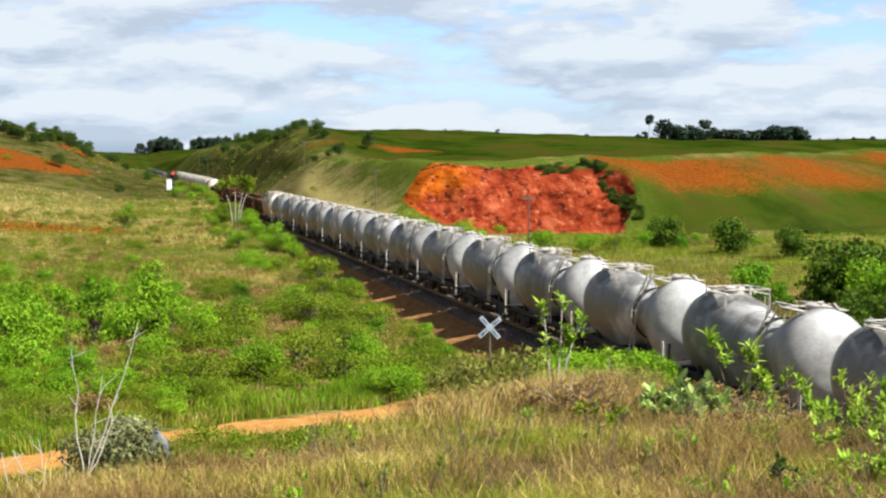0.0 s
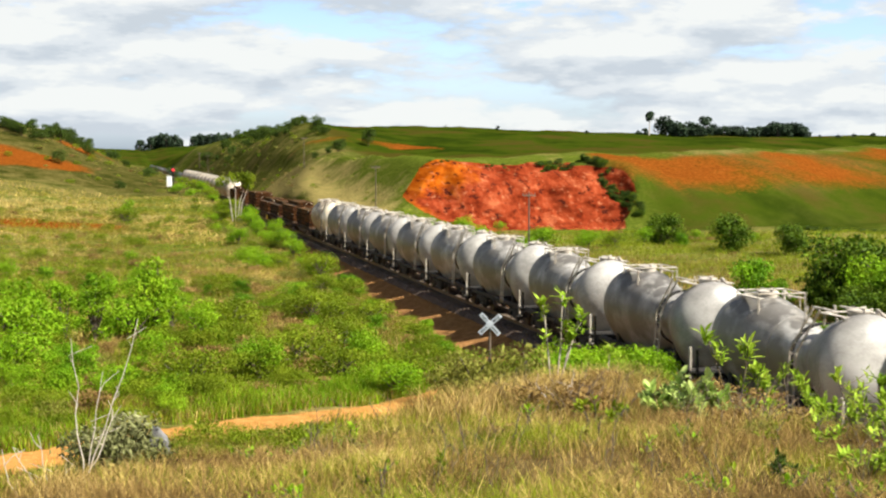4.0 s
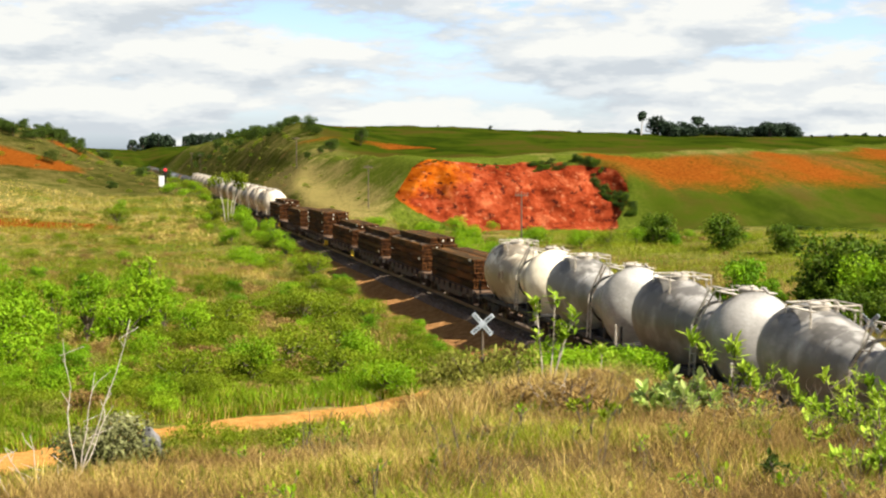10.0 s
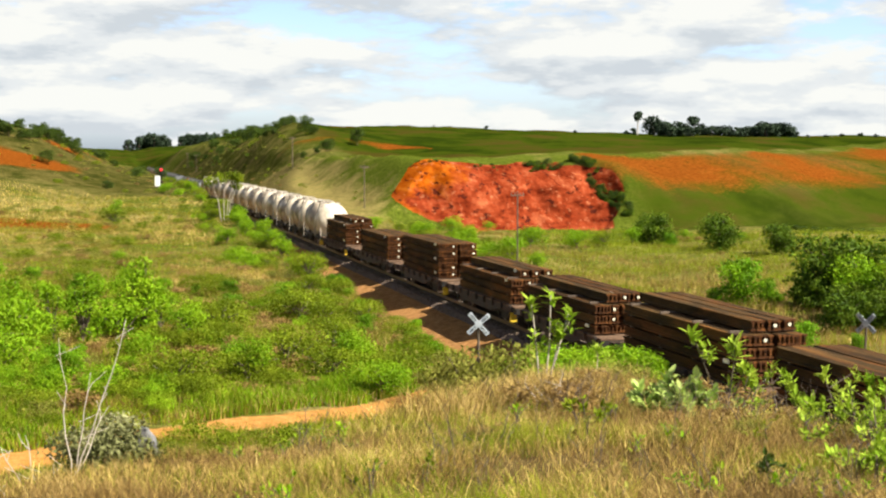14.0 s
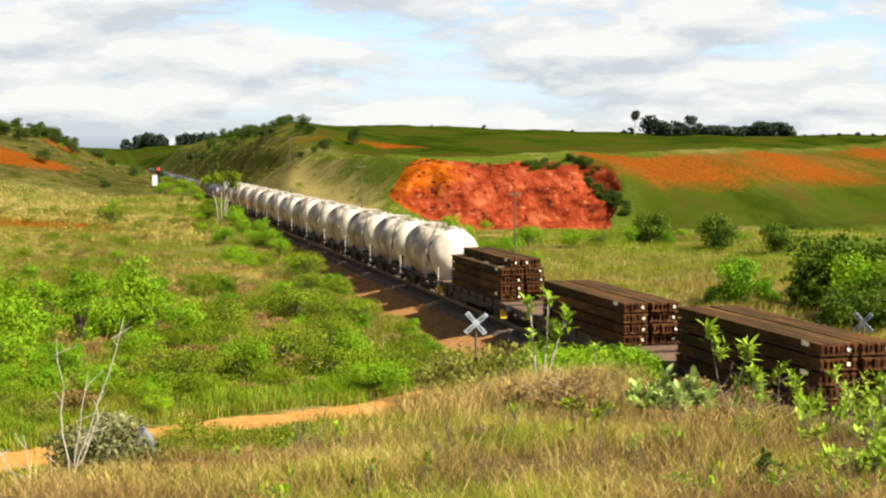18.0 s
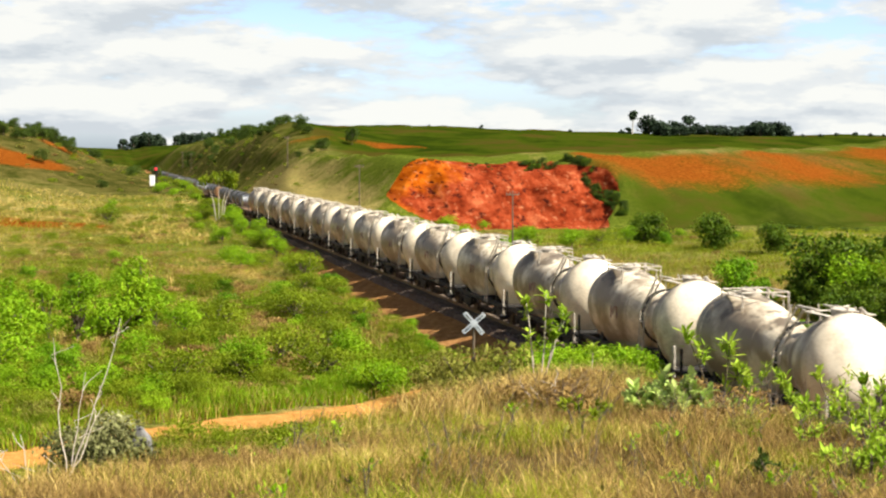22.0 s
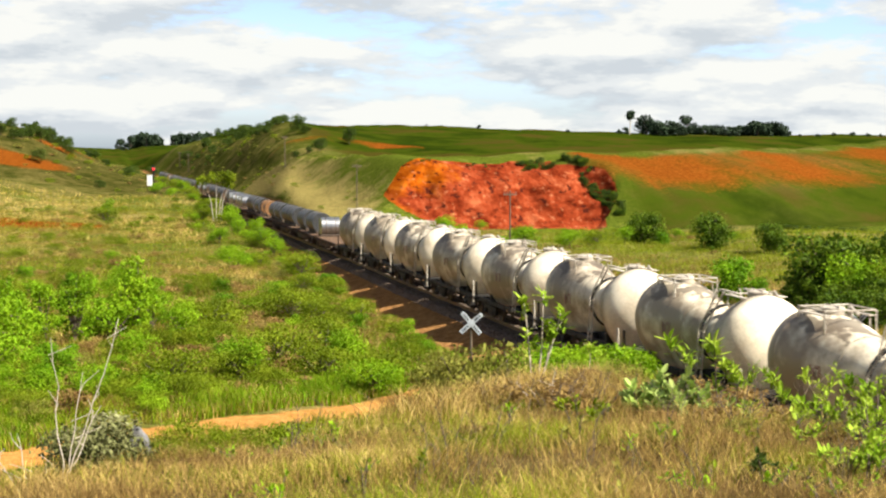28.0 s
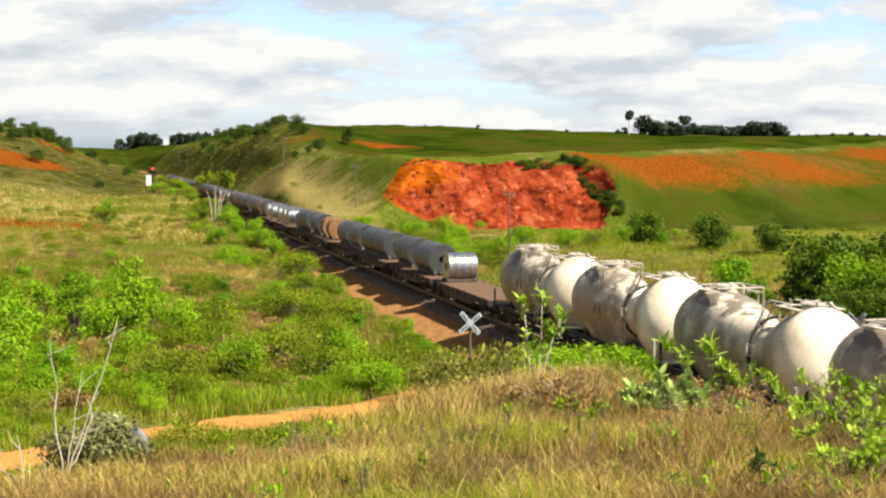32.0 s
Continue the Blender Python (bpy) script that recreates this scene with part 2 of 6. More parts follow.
# ---- mesh helpers ----
def mesh_arrays(name, verts, faces, mats, mat_index=None, smooth=False):
    """A mesh from numpy arrays; all faces have the same number of corners."""
    me = bpy.data.meshes.new(name)
    verts, faces = np.asarray(verts, dtype=np.float32), np.asarray(faces, dtype=np.int32)
    k = faces.shape[1]
    me.vertices.add(len(verts))
    me.vertices.foreach_set("co", verts.ravel())
    me.loops.add(faces.size)
    me.loops.foreach_set("vertex_index", faces.ravel())
    me.polygons.add(len(faces))
    me.polygons.foreach_set("loop_start", np.arange(0, faces.size, k, dtype=np.int32))
    for m in mats:
        me.materials.append(m)
    if mat_index is not None:
        me.polygons.foreach_set("material_index", np.asarray(mat_index, dtype=np.int32))
    me.polygons.foreach_set("use_smooth", np.full(len(faces), smooth))
    me.update(calc_edges=True)
    return me


def part(name, bm, mat, parent=None, label="", smooth=False, m=None):
    """Links a bmesh as one mesh object under a thing or a part."""
    me = bpy.data.meshes.new(name)
    bm.normal_update()
    bm.to_mesh(me)
    bm.free()
    me.materials.append(mat)
    if smooth:
        me.polygons.foreach_set("use_smooth", np.full(len(me.polygons), True))
    ob = new(name, me)
    if parent:
        ob.parent = parent
    if m is not None:
        ob.matrix_basis = m
    if label:
        tagged(ob, label)
    return ob


def again(ob, m, parent=None):
    """The same mesh as another part of its thing."""
    o = new(ob.name, ob.data)
    o.parent = parent or ob.parent
    o.matrix_basis = m
    if "label" in ob:
        o["label"] = ob["label"]
    return o


def empty(name, label, category, group="", m=None):
    ob = new(name)
    ob.empty_display_size = 0.2
    tagged(ob, label, category, group)
    if m is not None:
        ob.matrix_basis = m
    return ob


def bm_box(bm, x0, x1, y0, y1, z0, z1, bevel=0.0):
    r = bmesh.ops.create_cube(bm, size=1.0, matrix=Matrix.Translation(((x0 + x1) / 2, (y0 + y1) / 2, (z0 + z1) / 2)) @ Matrix.Diagonal((x1 - x0, y1 - y0, z1 - z0, 1)))
    if bevel:
        edges = list({e for v in r["verts"] for e in v.link_edges})
        bmesh.ops.bevel(bm, geom=edges, offset=bevel, segments=1, affect="EDGES")
    return bm


def box(x0, x1, y0, y1, z0, z1, bevel=0.0):
    return bm_box(bmesh.new(), x0, x1, y0, y1, z0, z1, bevel)


def bm_rod(bm, a, b, r, seg=8, r2=None):
    a, b = Vector(a), Vector(b)
    d = b - a
    m = Matrix.Translation((a + b) / 2) @ d.to_track_quat("Z", "Y").to_matrix().to_4x4()
    bmesh.ops.create_cone(bm, cap_ends=True, segments=seg, radius1=r, radius2=r if r2 is None else r2, depth=d.length, matrix=m)
    return bm


def bm_lathe(bm, profile, seg=32, matrix=Matrix()):
    """Turns (radius, height) pairs round z."""
    rings = []
    for r, z in profile:
        if r < 1e-4:
            rings.append([bm.verts.new(matrix @ Vector((0, 0, z)))])
        else:
            rings.append([bm.verts.new(matrix @ Vector((r * math.cos(a), r * math.sin(a), z))) for a in (2 * math.pi * i / seg for i in range(seg))])
    for p, q in zip(rings, rings[1:]):
        for i in range(seg):
            j = (i + 1) % seg
            if len(p) == 1 and len(q) == 1:
                continue
            if len(p) == 1:
                bm.faces.new((p[0], q[j], q[i]))
            elif len(q) == 1:
                bm.faces.new((p[i], p[j], q[0]))
            else:
                bm.faces.new((p[i], p[j], q[j], q[i]))
    return bm


# ---- the ground ----
def sstep(a, b, v):
    t = np.clip((np.asarray(v, dtype=float) - a) / (b - a), 0, 1)
    return t * t * (3 - 2 * t)


def lump(x, y, cx, cy, rx, ry):
    return np.exp(-((x - cx) / rx) ** 2 - ((y - cy) / ry) ** 2)


def wave(x, y, s, seed=0.0):
    """Cheap smooth unevenness between -1 and 1, about s metres from crest to crest."""
    k = 6.283 / s
    return (np.sin(k * (0.83 * x + 0.55 * y) + seed) + np.sin(k * (0.31 * x - 0.95 * y) * 1.31 + 2.1 + seed)
            + np.sin(k * (-0.92 * x + 0.39 * y) * 0.73 + 4.2 + 1.7 * seed)) / 3


def road_distance(x, y):
    """Distance from the middle of the dirt road that comes in from the field and goes over the crossing."""
    pts = [(-40, 18), (-8, 32.5), (-1.8, 37.2), (1.7, 39.9), (5.2, 41.2), (7.9, 42.2), (9.4, 43.2), (14, 47), (20, 48.5), (34, 50), (60, 44), (120, 32)]
    best = np.full(np.shape(x), 1e9)
    for (ax, ay), (bx, by) in zip(pts, pts[1:]):
        dx, dy = bx - ax, by - ay
        t = np.clip(((x - ax) * dx + (y - ay) * dy) / (dx * dx + dy * dy), 0, 1)
        best = np.minimum(best, np.hypot(x - ax - t * dx, y - ay - t * dy))
    return best


SCAR = dict(x0=31.0, x1=61.2, foot=152.5, depth=12.5)


def lattice(x, y, seed):
    """Smooth random values between 0 and 1 on a lattice of one metre."""
    ix, iy = np.floor(x), np.floor(y)
    fx, fy = x - ix, y - iy
    fx, fy = fx * fx * (3 - 2 * fx), fy * fy * (3 - 2 * fy)

    def value(a, b):
        v = np.sin(a * 127.1 + b * 311.7 + seed * 74.7) * 43758.5453
        return v - np.floor(v)

    return (value(ix, iy) * (1 - fx) + value(ix + 1, iy) * fx) * (1 - fy) + (value(ix, iy + 1) * (1 - fx) + value(ix + 1, iy + 1) * fx) * fy


def rough(x, y, size, seed=0.0, octaves=4):
    """Fractal unevenness between about -1 and 1; its largest lumps measure size metres."""
    total, k, amp = 0.0, 1.0 / size, 1.0
    for i in range(octaves):
        total = total + amp * (2 * lattice(x * k + 13.7 * i, y * k + 5.1 * i, seed + i) - 1)
        k, amp = k * 2.03, amp * 0.55
    return total / 1.9


def scar_width(x, y, wall=0.9):
    """1 within the scar, which narrows towards its top; wall is the width of its leaning right-hand side."""
    up = np.clip((y - SCAR["foot"]) / SCAR["depth"], 0, 1)
    a, b = SCAR["x0"] + 5.5 * up ** 1.7, SCAR["x1"] - 3.9 * (1 - up) ** 5 - 5.6 * up ** 2.6
    e = 0.8 * rough(x, y, 5.0, 3.0)
    return sstep(a - 0.6, a + 0.6, x + e) * sstep(b + 0.45, b + 0.45 - wall, x + 0.8 * e)


def hill_foot(x):
    return 137 + 13 * sstep(36, 46, x) + 9 * sstep(64, 104, x)


def hill_crest(x):
    return 173 + 120 * sstep(64, 200, x) + 68 * sstep(39, 28, x)


def front_hill(x, y):
    """The hill beyond the track: foot, crest and height change along it; the scar is dug into its face."""
    foot, crest = hill_foot(x), hill_crest(x)
    top = 8.25 + 0.5 * sstep(50, 62, x) + 0.4 * sstep(64, 88, x) + 2.1 * sstep(90, 190, x)
    t = np.clip((y - foot) / (crest - foot), 0, 1)
    power = 1.7 - 0.5 * sstep(37, 29, x)
    rise = np.where(x > 66, t * (1.6 - 0.6 * t), 1 - (1 - t) ** power)
    z = top * rise
    z = z - 2.0 * sstep(0, 16, y - crest) * sstep(64, 22, y - crest)
    z = z + 1.7 * lump(x, y, 60.5, 160.5, 3.2, 5.0)
    inside = scar_width(x, y, 2.0)
    crag = rough(x, 0.6 * y, 4.2, 7.0, 5)
    face = np.clip((y - SCAR["foot"] - 2.3 * crag - 0.7 * rough(x, 0 * y, 9.0, 2.0)) / SCAR["depth"], 0, 1)
    steep = 7.9 * (0.5 * face + 0.5 * sstep(0.0, 0.9, face)) + 0.9 * np.abs(rough(x, y, 2.2, 9.0, 3)) * sstep(0.05, 0.3, face) * sstep(1.0, 0.85, face)
    dug = np.minimum(z, np.where(y < SCAR["foot"] + SCAR["depth"], steep, 99.0) + 0.0)
    z = z * (1 - inside) + dug * inside
    # a gully along the foot
    z = z - 1.2 * np.exp(-((y - 151 - 1.5 * wave(x, 0 * y, 14)) / 1.8) ** 2) * sstep(73, 80, x) * sstep(118, 105, x)
    wide = 11.0 * sstep(185, 255, y)
    return z * (0.75 * sstep(0.0, 1.0, (x - 21.5) / (5.0 + wide)) + 0.25 * sstep(22, 34, x))


def height(x, y):
    x, y = np.asarray(x, dtype=float), np.asarray(y, dtype=float)
    # left field, rising gently away from the camera
    left = 0.3 + 0.8 * sstep(60, 140, y) + 2.2 * sstep(120, 240, y) + 0.03 * np.clip(-x, 0, 60)
    left = left + 2.2 * sstep(5, -45, x) * sstep(60, 150, y)
    # left hill
    lh = sstep(14, -16, x) * sstep(170, 262, y) * (1 - 0.45 * sstep(330, 520, y))
    left = left + 8.9 * lh
    # right field
    right = -0.5 + 0.5 * sstep(110, 30, y) + 0.25 * wave(x, y, 31)
    right = right + front_hill(x, y)
    back = sstep(200, 255, y - 0.9 * np.clip(x - 60, 0, 120))
    right = right + 7.4 * sstep(225, 400, y - 0.5 * np.clip(x - 60, 0, 100)) * (0.4 * sstep(24, 60, x) + 0.6 * np.clip((x - 22) / 30, 0, 1)) * (1 - 0.55 * sstep(80, 200, x))
    # the knoll beside the cutting, its ridge running on along the track
    right = right + 5.3 * np.clip((x - 23) / 18, 0, 1) * lump(x, y, 40, 296, 13, 40)
    right = right + 0.9 * lump(x, y, 48, 490, 10, 120) * sstep(24, 30, x)
    side = sstep(17.5, 22.5, x)
    z = left * (1 - side) + right * side
    # far country behind the cutting
    z = z * (1 - 0.8 * sstep(560, 800, y)) + 9.8 * sstep(620, 900, y)
    z = z - 14 * sstep(1000, 2600, y)
    # the track bed and its dirt shoulder, nearly level with the rails
    along = sstep(720, 560, y)
    bed = sstep(13.2, 15.0, x) * sstep(25.0, 23.0, x) * along
    level = 0.16 - 0.62 * sstep(16.8, 18.6, x)
    bank = np.interp(x, [14.4, 15.5, 16.4, 18.4, 22.0], [-1.15, -1.20, -0.95, -0.44, -0.46]) + 0.03 * rough(x, y, 2.5)
    shoulder = level + (bank - level) * sstep(49, 57, y)
    z = z * (1 - bed) + (shoulder + 0.02 * wave(x, y, 3.0)) * bed
    z = z + (0.18 * wave(x, y, 5.3) + 0.3 * wave(x, y, 17)) * (1 - bed) * sstep(8, 30, np.hypot(x - 4, y)) * (1 - 0.8 * sstep(4.0, 1.5, road_distance(x, y)))
    # the mound on which the camera stands
    d = x * 0.242 + y * 0.970
    mound = 6.72 - 0.092 * np.clip(d, -20, 40) + 0.06 * wave(x, y, 2.3) + 0.10 * wave(x, y, 5.1, 2.0)
    edge_y = np.interp(x, [-6.0, -0.7, 0.2, 1.7, 3.0, 4.2, 6.4], [7.5, 9.2, 12.2, 12.5, 13.8, 15.6, 17.8])
    fall = np.hypot(np.clip(x - 6.6, 0, None) / 9.0, np.clip(y - edge_y, 0, None) / (9.0 + 7.0 * sstep(4.5, 8.5, x)))
    on = 1 - sstep(0.0, 1.0, fall)
    z = z + (mound - z) * on
    # the road is worn a little into the ground
    rd = road_distance(x, y)
    cross = sstep(5.5, 2.0, np.abs(x - TRACK_X)) * sstep(3.2, 2.0, rd)
    z = z * (1 - cross) - 0.05 * cross
    return z


def z_at(x, y):
    return float(height(np.array([x]), np.array([y]))[0])


def grow(a, b, step, ratio):
    out = [a]
    while out[-1] < b:
        out.append(out[-1] + step)
        step *= ratio
    return out


def build_ground():
    xs = [-v for v in reversed(grow(22, 2600, 1.0, 1.085))] + list(np.arange(-21.4, 27, 0.62)) + list(np.arange(27.2, 61, 0.36)) + list(np.arange(61.5, 66, 0.62)) + grow(66.5, 2600, 0.9, 1.08)
    ys = [-v for v in reversed(grow(6, 900, 1.0, 1.25))] + list(np.arange(-5.4, 60, 0.62)) + list(np.arange(60.7, 150, 1.1)) \
        + list(np.arange(150.4, 167.5, 0.28)) + list(np.arange(169, 330, 1.8)) + grow(332, 4200, 3.0, 1.07)
    xs, ys = np.array(xs), np.array(ys)
    gx, gy = np.meshgrid(xs, ys)
    x, y = gx.ravel(), gy.ravel()
    z = height(x, y)
    nx, ny = len(xs), len(ys)
    i = (np.arange(ny - 1)[:, None] * nx + np.arange(nx - 1)[None, :]).ravel()
    faces = np.stack([i, i + 1, i + nx + 1, i + nx], 1)
    me = mesh_arrays("ground", np.stack([x, y, z], 1), faces, [ground_material()], smooth=True)
    # what covers the ground: bare red soil, scar face, dry or lush growth
    rd = road_distance(x, y)
    road = sstep(1.4, 0.7, rd + 0.35 * wave(x, y, 3.0)) * (1 - 0.6 * (np.hypot(x, y) < 14))
    bed = sstep(14.0, 15.0, x + 0.5 * wave(x, y, 9.0)) * sstep(25.5, 24.0, x) * sstep(720, 560, y)
    inside = scar_width(x, y)
    scar = inside * sstep(SCAR["foot"] - 2.5, SCAR["foot"] - 0.5, y + 1.2 * rough(x, y, 5)) * sstep(SCAR["foot"] + SCAR["depth"] + 1.5, SCAR["foot"] + SCAR["depth"] + 0.3, y + 1.6 * rough(x, y, 4.0, 5.0))
    scar = scar * sstep(-0.5, 0.5, z - 4.6 + 0.60 * (x - 30.5) + 0.7 * rough(x, y, 5, 4.0))
    patch = np.zeros_like(x)
    for cx, cy, rx, ry, k in [(-15.0, 212, 8.5, 7.0, 2.2), (-8.0, 214, 5.0, 5.0, 1.9), (-5.0, 243, 3.5, 4.0, 1.1), (-8.0, 134.5, 9, 4.2, 1.5), (-2.5, 136.0, 6, 2.2, 1.2), (-2, 258, 4, 4, 0.8), (55, 262, 10, 5, 0.9), (40, 262, 8, 5, 0.6), (-1, 150, 7, 3, 0.5), (92, 151.5, 18, 1.6, 0.4)]:
        patch = np.maximum(patch, k * lump(x, y, cx, cy, rx, ry) * (0.95 + 0.3 * wave(x, y, 13) + 0.2 * wave(x, y, 5)))
    crest, foot = hill_crest(x), hill_foot(x)
    u = (y - foot) / (crest - foot)
    band = sstep(0.16, 0.5, u) * sstep(0.97, 0.82, u) * sstep(56, 60, x)
    patch = np.maximum(patch, band * (0.50 + 0.60 * rough(x + 0.9 * y, 0.30 * y, 34, 6.0, 5) + 0.22 * sstep(80, 66, x) + 0.30 * sstep(82, 94, x)))
    dry = 0.5 + 0.5 * wave(x, y, 26)
    dist = np.hypot(x, y)
    dry = np.clip(dry + 1.0 * sstep(24, 14, dist), 0, 1)
    dry = np.maximum(dry, 0.62 * sstep(23, 30, x) * sstep(150, 120, y) * sstep(45, 70, y))
    dry = np.maximum(dry, 0.75 * sstep(12, 0, x) * sstep(105, 150, y) * sstep(240, 190, y))
    slope = sstep(23, 27, x) * sstep(0.0, 0.15, u) * sstep(1.05, 0.98, u) * sstep(63, 58, x)
    dry = dry * (1 - slope) + slope * (0.35 + 0.75 * sstep(36, 28, x) + 0.25 * wave(x, y, 19))
    dry = np.maximum(dry, 0.55 * sstep(22, 25, x) * sstep(50, 38, x) * sstep(225, 255, y) * sstep(560, 480, y))
    # dark field green; its tone also holds cloud shade, here and on the slope
    tilled = sstep(34, 44, x) * sstep(-3, 4, y - crest)
    tilled = np.maximum(tilled, sstep(57, 64, x) * sstep(-0.30, -0.08, u) * (0.78 + 0.17 * sstep(0.45, 0.2, u)) * (1 - 0.6 * sstep(0.8, 0.92, u)))
    tilled = np.maximum(tilled, sstep(520, 640, y))
    # brown growth of the left hill, darkened for passing cloud shade
    heath = sstep(176, 200, y + 4 * wave(x, y, 21)) * sstep(16, 11, x) * sstep(560, 480, y)
    heath = np.maximum(heath, 0.65 * sstep(22, 25, x) * sstep(43, 36, x) * sstep(236, 262, y) * sstep(560, 480, y))
    for name, val in (("soil", np.clip(patch, 0, 1)), ("scar", scar), ("dry", dry), ("bed", bed), ("tilled", tilled), ("heath", heath), ("road", road), ("thatch", sstep(25, 18, dist) * sstep(0.9, 1.6, rd))):
        a = me.attributes.new(name, "FLOAT", "POINT")
        a.data.foreach_set("value", np.asarray(val, dtype=np.float32))
    ob = new("ground", me)
    tagged(ob, "rolling grassland with red soil and a dirt road", "ground", kind="structure")
    return ob


def ground_material():
    m = bpy.data.materials.new("grassland")
    m.use_nodes = True
    nt = m.node_tree
    b = nt.nodes["Principled BSDF"]
    pos = nt.nodes.new("ShaderNodeNewGeometry").outputs["Position"]

    def attr(name):
        a = nt.nodes.new("ShaderNodeAttribute")
        a.attribute_name = name
        return a.outputs["Fac"]

    n1, n2, n3 = noise_node(nt, pos, 0.35, 6.0, 0.6), noise_node(nt, pos, 2.5, 6.0, 0.65), noise_node(nt, pos, 14.0, 3.0, 0.6)
    n4 = noise_node(nt, pos, 0.06, 4.0, 0.55)
    grain = math_node(nt, "ADD", math_node(nt, "MULTIPLY", n2, 0.6), math_node(nt, "MULTIPLY", n3, 0.4))
    green = ramp(nt, grain, [(0.36, (0.028, 0.042, 0.005)), (0.5, (0.062, 0.082, 0.009)), (0.64, (0.115, 0.130, 0.018))])
    straw = ramp(nt, grain, [(0.36, (0.105, 0.082, 0.026)), (0.5, (0.20, 0.155, 0.052)), (0.64, (0.30, 0.235, 0.090))])
    d = math_node(nt, "ADD", attr("dry"), math_node(nt, "MULTIPLY", math_node(nt, "SUBTRACT", n1, 0.5), 1.6))
    col = mixed(nt, ramp(nt, d, [(0.45, (0, 0, 0)), (0.95, (0.85, 0.85, 0.85))]), green, straw)
    # field green kept extra dark to include cloud shade
    field = ramp(nt, math_node(nt, "ADD", math_node(nt, "MULTIPLY", n4, 0.8), math_node(nt, "MULTIPLY", n1, 0.2)),
                 [(0.40, (0.014, 0.024, 0.002)), (0.50, (0.028, 0.042, 0.003)), (0.60, (0.042, 0.034, 0.006))])
    col = mixed(nt, attr("tilled"), col, field)
    # growth tones lowered to take in that cloud shade
    heath = ramp(nt, math_node(nt, "ADD", math_node(nt, "MULTIPLY", n1, 0.6), math_node(nt, "MULTIPLY", grain, 0.4)),
                 [(0.40, (0.018, 0.022, 0.004)), (0.50, (0.048, 0.046, 0.010)), (0.60, (0.098, 0.078, 0.024))])
    col = mixed(nt, attr("heath"), col, heath)
    thatch = ramp(nt, grain, [(0.36, (0.045, 0.030, 0.012)), (0.5, (0.085, 0.060, 0.024)), (0.64, (0.15, 0.105, 0.042))])
    col = mixed(nt, attr("thatch"), col, thatch)
    redsoil = ramp(nt, grain, [(0.34, (0.070, 0.018, 0.003)), (0.5, (0.140, 0.038, 0.005)), (0.66, (0.215, 0.074, 0.012))])
    s = math_node(nt, "ADD", attr("soil"), math_node(nt, "MULTIPLY", math_node(nt, "SUBTRACT", n2, 0.5), 0.5))
    s = math_node(nt, "ADD", s, math_node(nt, "MULTIPLY", math_node(nt, "SUBTRACT", n1, 0.5), 0.7))
    col = mixed(nt, ramp(nt, s, [(0.32, (0, 0, 0)), (0.75, (1, 1, 1))]), col, redsoil)
    worn = ramp(nt, grain, [(0.34, (0.25, 0.105, 0.026)), (0.5, (0.38, 0.185, 0.050)), (0.66, (0.48, 0.27, 0.095))])
    w = math_node(nt, "ADD", attr("road"), math_node(nt, "MULTIPLY", math_node(nt, "SUBTRACT", n2, 0.5), 0.9))
    col = mixed(nt, ramp(nt, w, [(0.35, (0, 0, 0)), (0.75, (1, 1, 1))]), col, worn)
    mp = nt.nodes.new("ShaderNodeMapping")
    mp.inputs["Scale"].default_value = (0.62, 0.18, 0.80)
    nt.links.new(pos, mp.inputs["Vector"])
    v = mp.outputs["Vector"]
    streak = noise_node(nt, v, 0.9, 8.0, 0.68)
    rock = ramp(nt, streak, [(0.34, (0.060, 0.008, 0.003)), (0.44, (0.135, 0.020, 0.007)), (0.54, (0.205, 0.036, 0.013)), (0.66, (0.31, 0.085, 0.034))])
    sep = nt.nodes.new("ShaderNodeSeparateXYZ")
    nt.links.new(pos, sep.inputs[0])
    lean = math_node(nt, "MULTIPLY", math_node(nt, "SUBTRACT", 44.0, sep.outputs[0]), 0.034)
    upper = math_node(nt, "ADD", math_node(nt, "ADD", math_node(nt, "MULTIPLY", sep.outputs[2], 0.055), lean), math_node(nt, "MULTIPLY", noise_node(nt, v, 0.35, 5.0, 0.6), 0.9))
    orange = ramp(nt, streak, [(0.34, (0.13, 0.020, 0.002)), (0.48, (0.255, 0.052, 0.003)), (0.64, (0.36, 0.100, 0.010))])
    rock = mixed(nt, ramp(nt, upper, [(0.84, (0, 0, 0)), (1.10, (1, 1, 1))]), rock, orange)
    chips = noise_node(nt, v, 2.6, 3.0, 0.6)
    rock = mixed(nt, ramp(nt, chips, [(0.60, (0, 0, 0)), (0.72, (0.6, 0.6, 0.6))]), rock, (0.40, 0.17, 0.08))
    # dark spots in the colour stand for the shade inside small holes
    pit_shade = noise_node(nt, v, 1.7, 4.0, 0.6)
    rock = mixed(nt, ramp(nt, pit_shade, [(0.36, (0.9, 0.9, 0.9)), (0.41, (0, 0, 0))]), rock, (0.040, 0.009, 0.006))
    k = math_node(nt, "ADD", attr("scar"), math_node(nt, "MULTIPLY", math_node(nt, "SUBTRACT", n2, 0.5), 0.5))
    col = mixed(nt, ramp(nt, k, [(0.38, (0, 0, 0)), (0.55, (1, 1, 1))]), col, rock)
    dirt = ramp(nt, grain, [(0.34, (0.15, 0.072, 0.024)), (0.5, (0.27, 0.135, 0.050)), (0.66, (0.38, 0.21, 0.088))])
    t = math_node(nt, "ADD", attr("bed"), math_node(nt, "MULTIPLY", math_node(nt, "SUBTRACT", n2, 0.5), 0.7))
    col = mixed(nt, ramp(nt, t, [(0.4, (0, 0, 0)), (0.6, (1, 1, 1))]), col, dirt)
    nt.links.new(col, b.inputs["Base Color"])
    b.inputs["Roughness"].default_value = 0.95
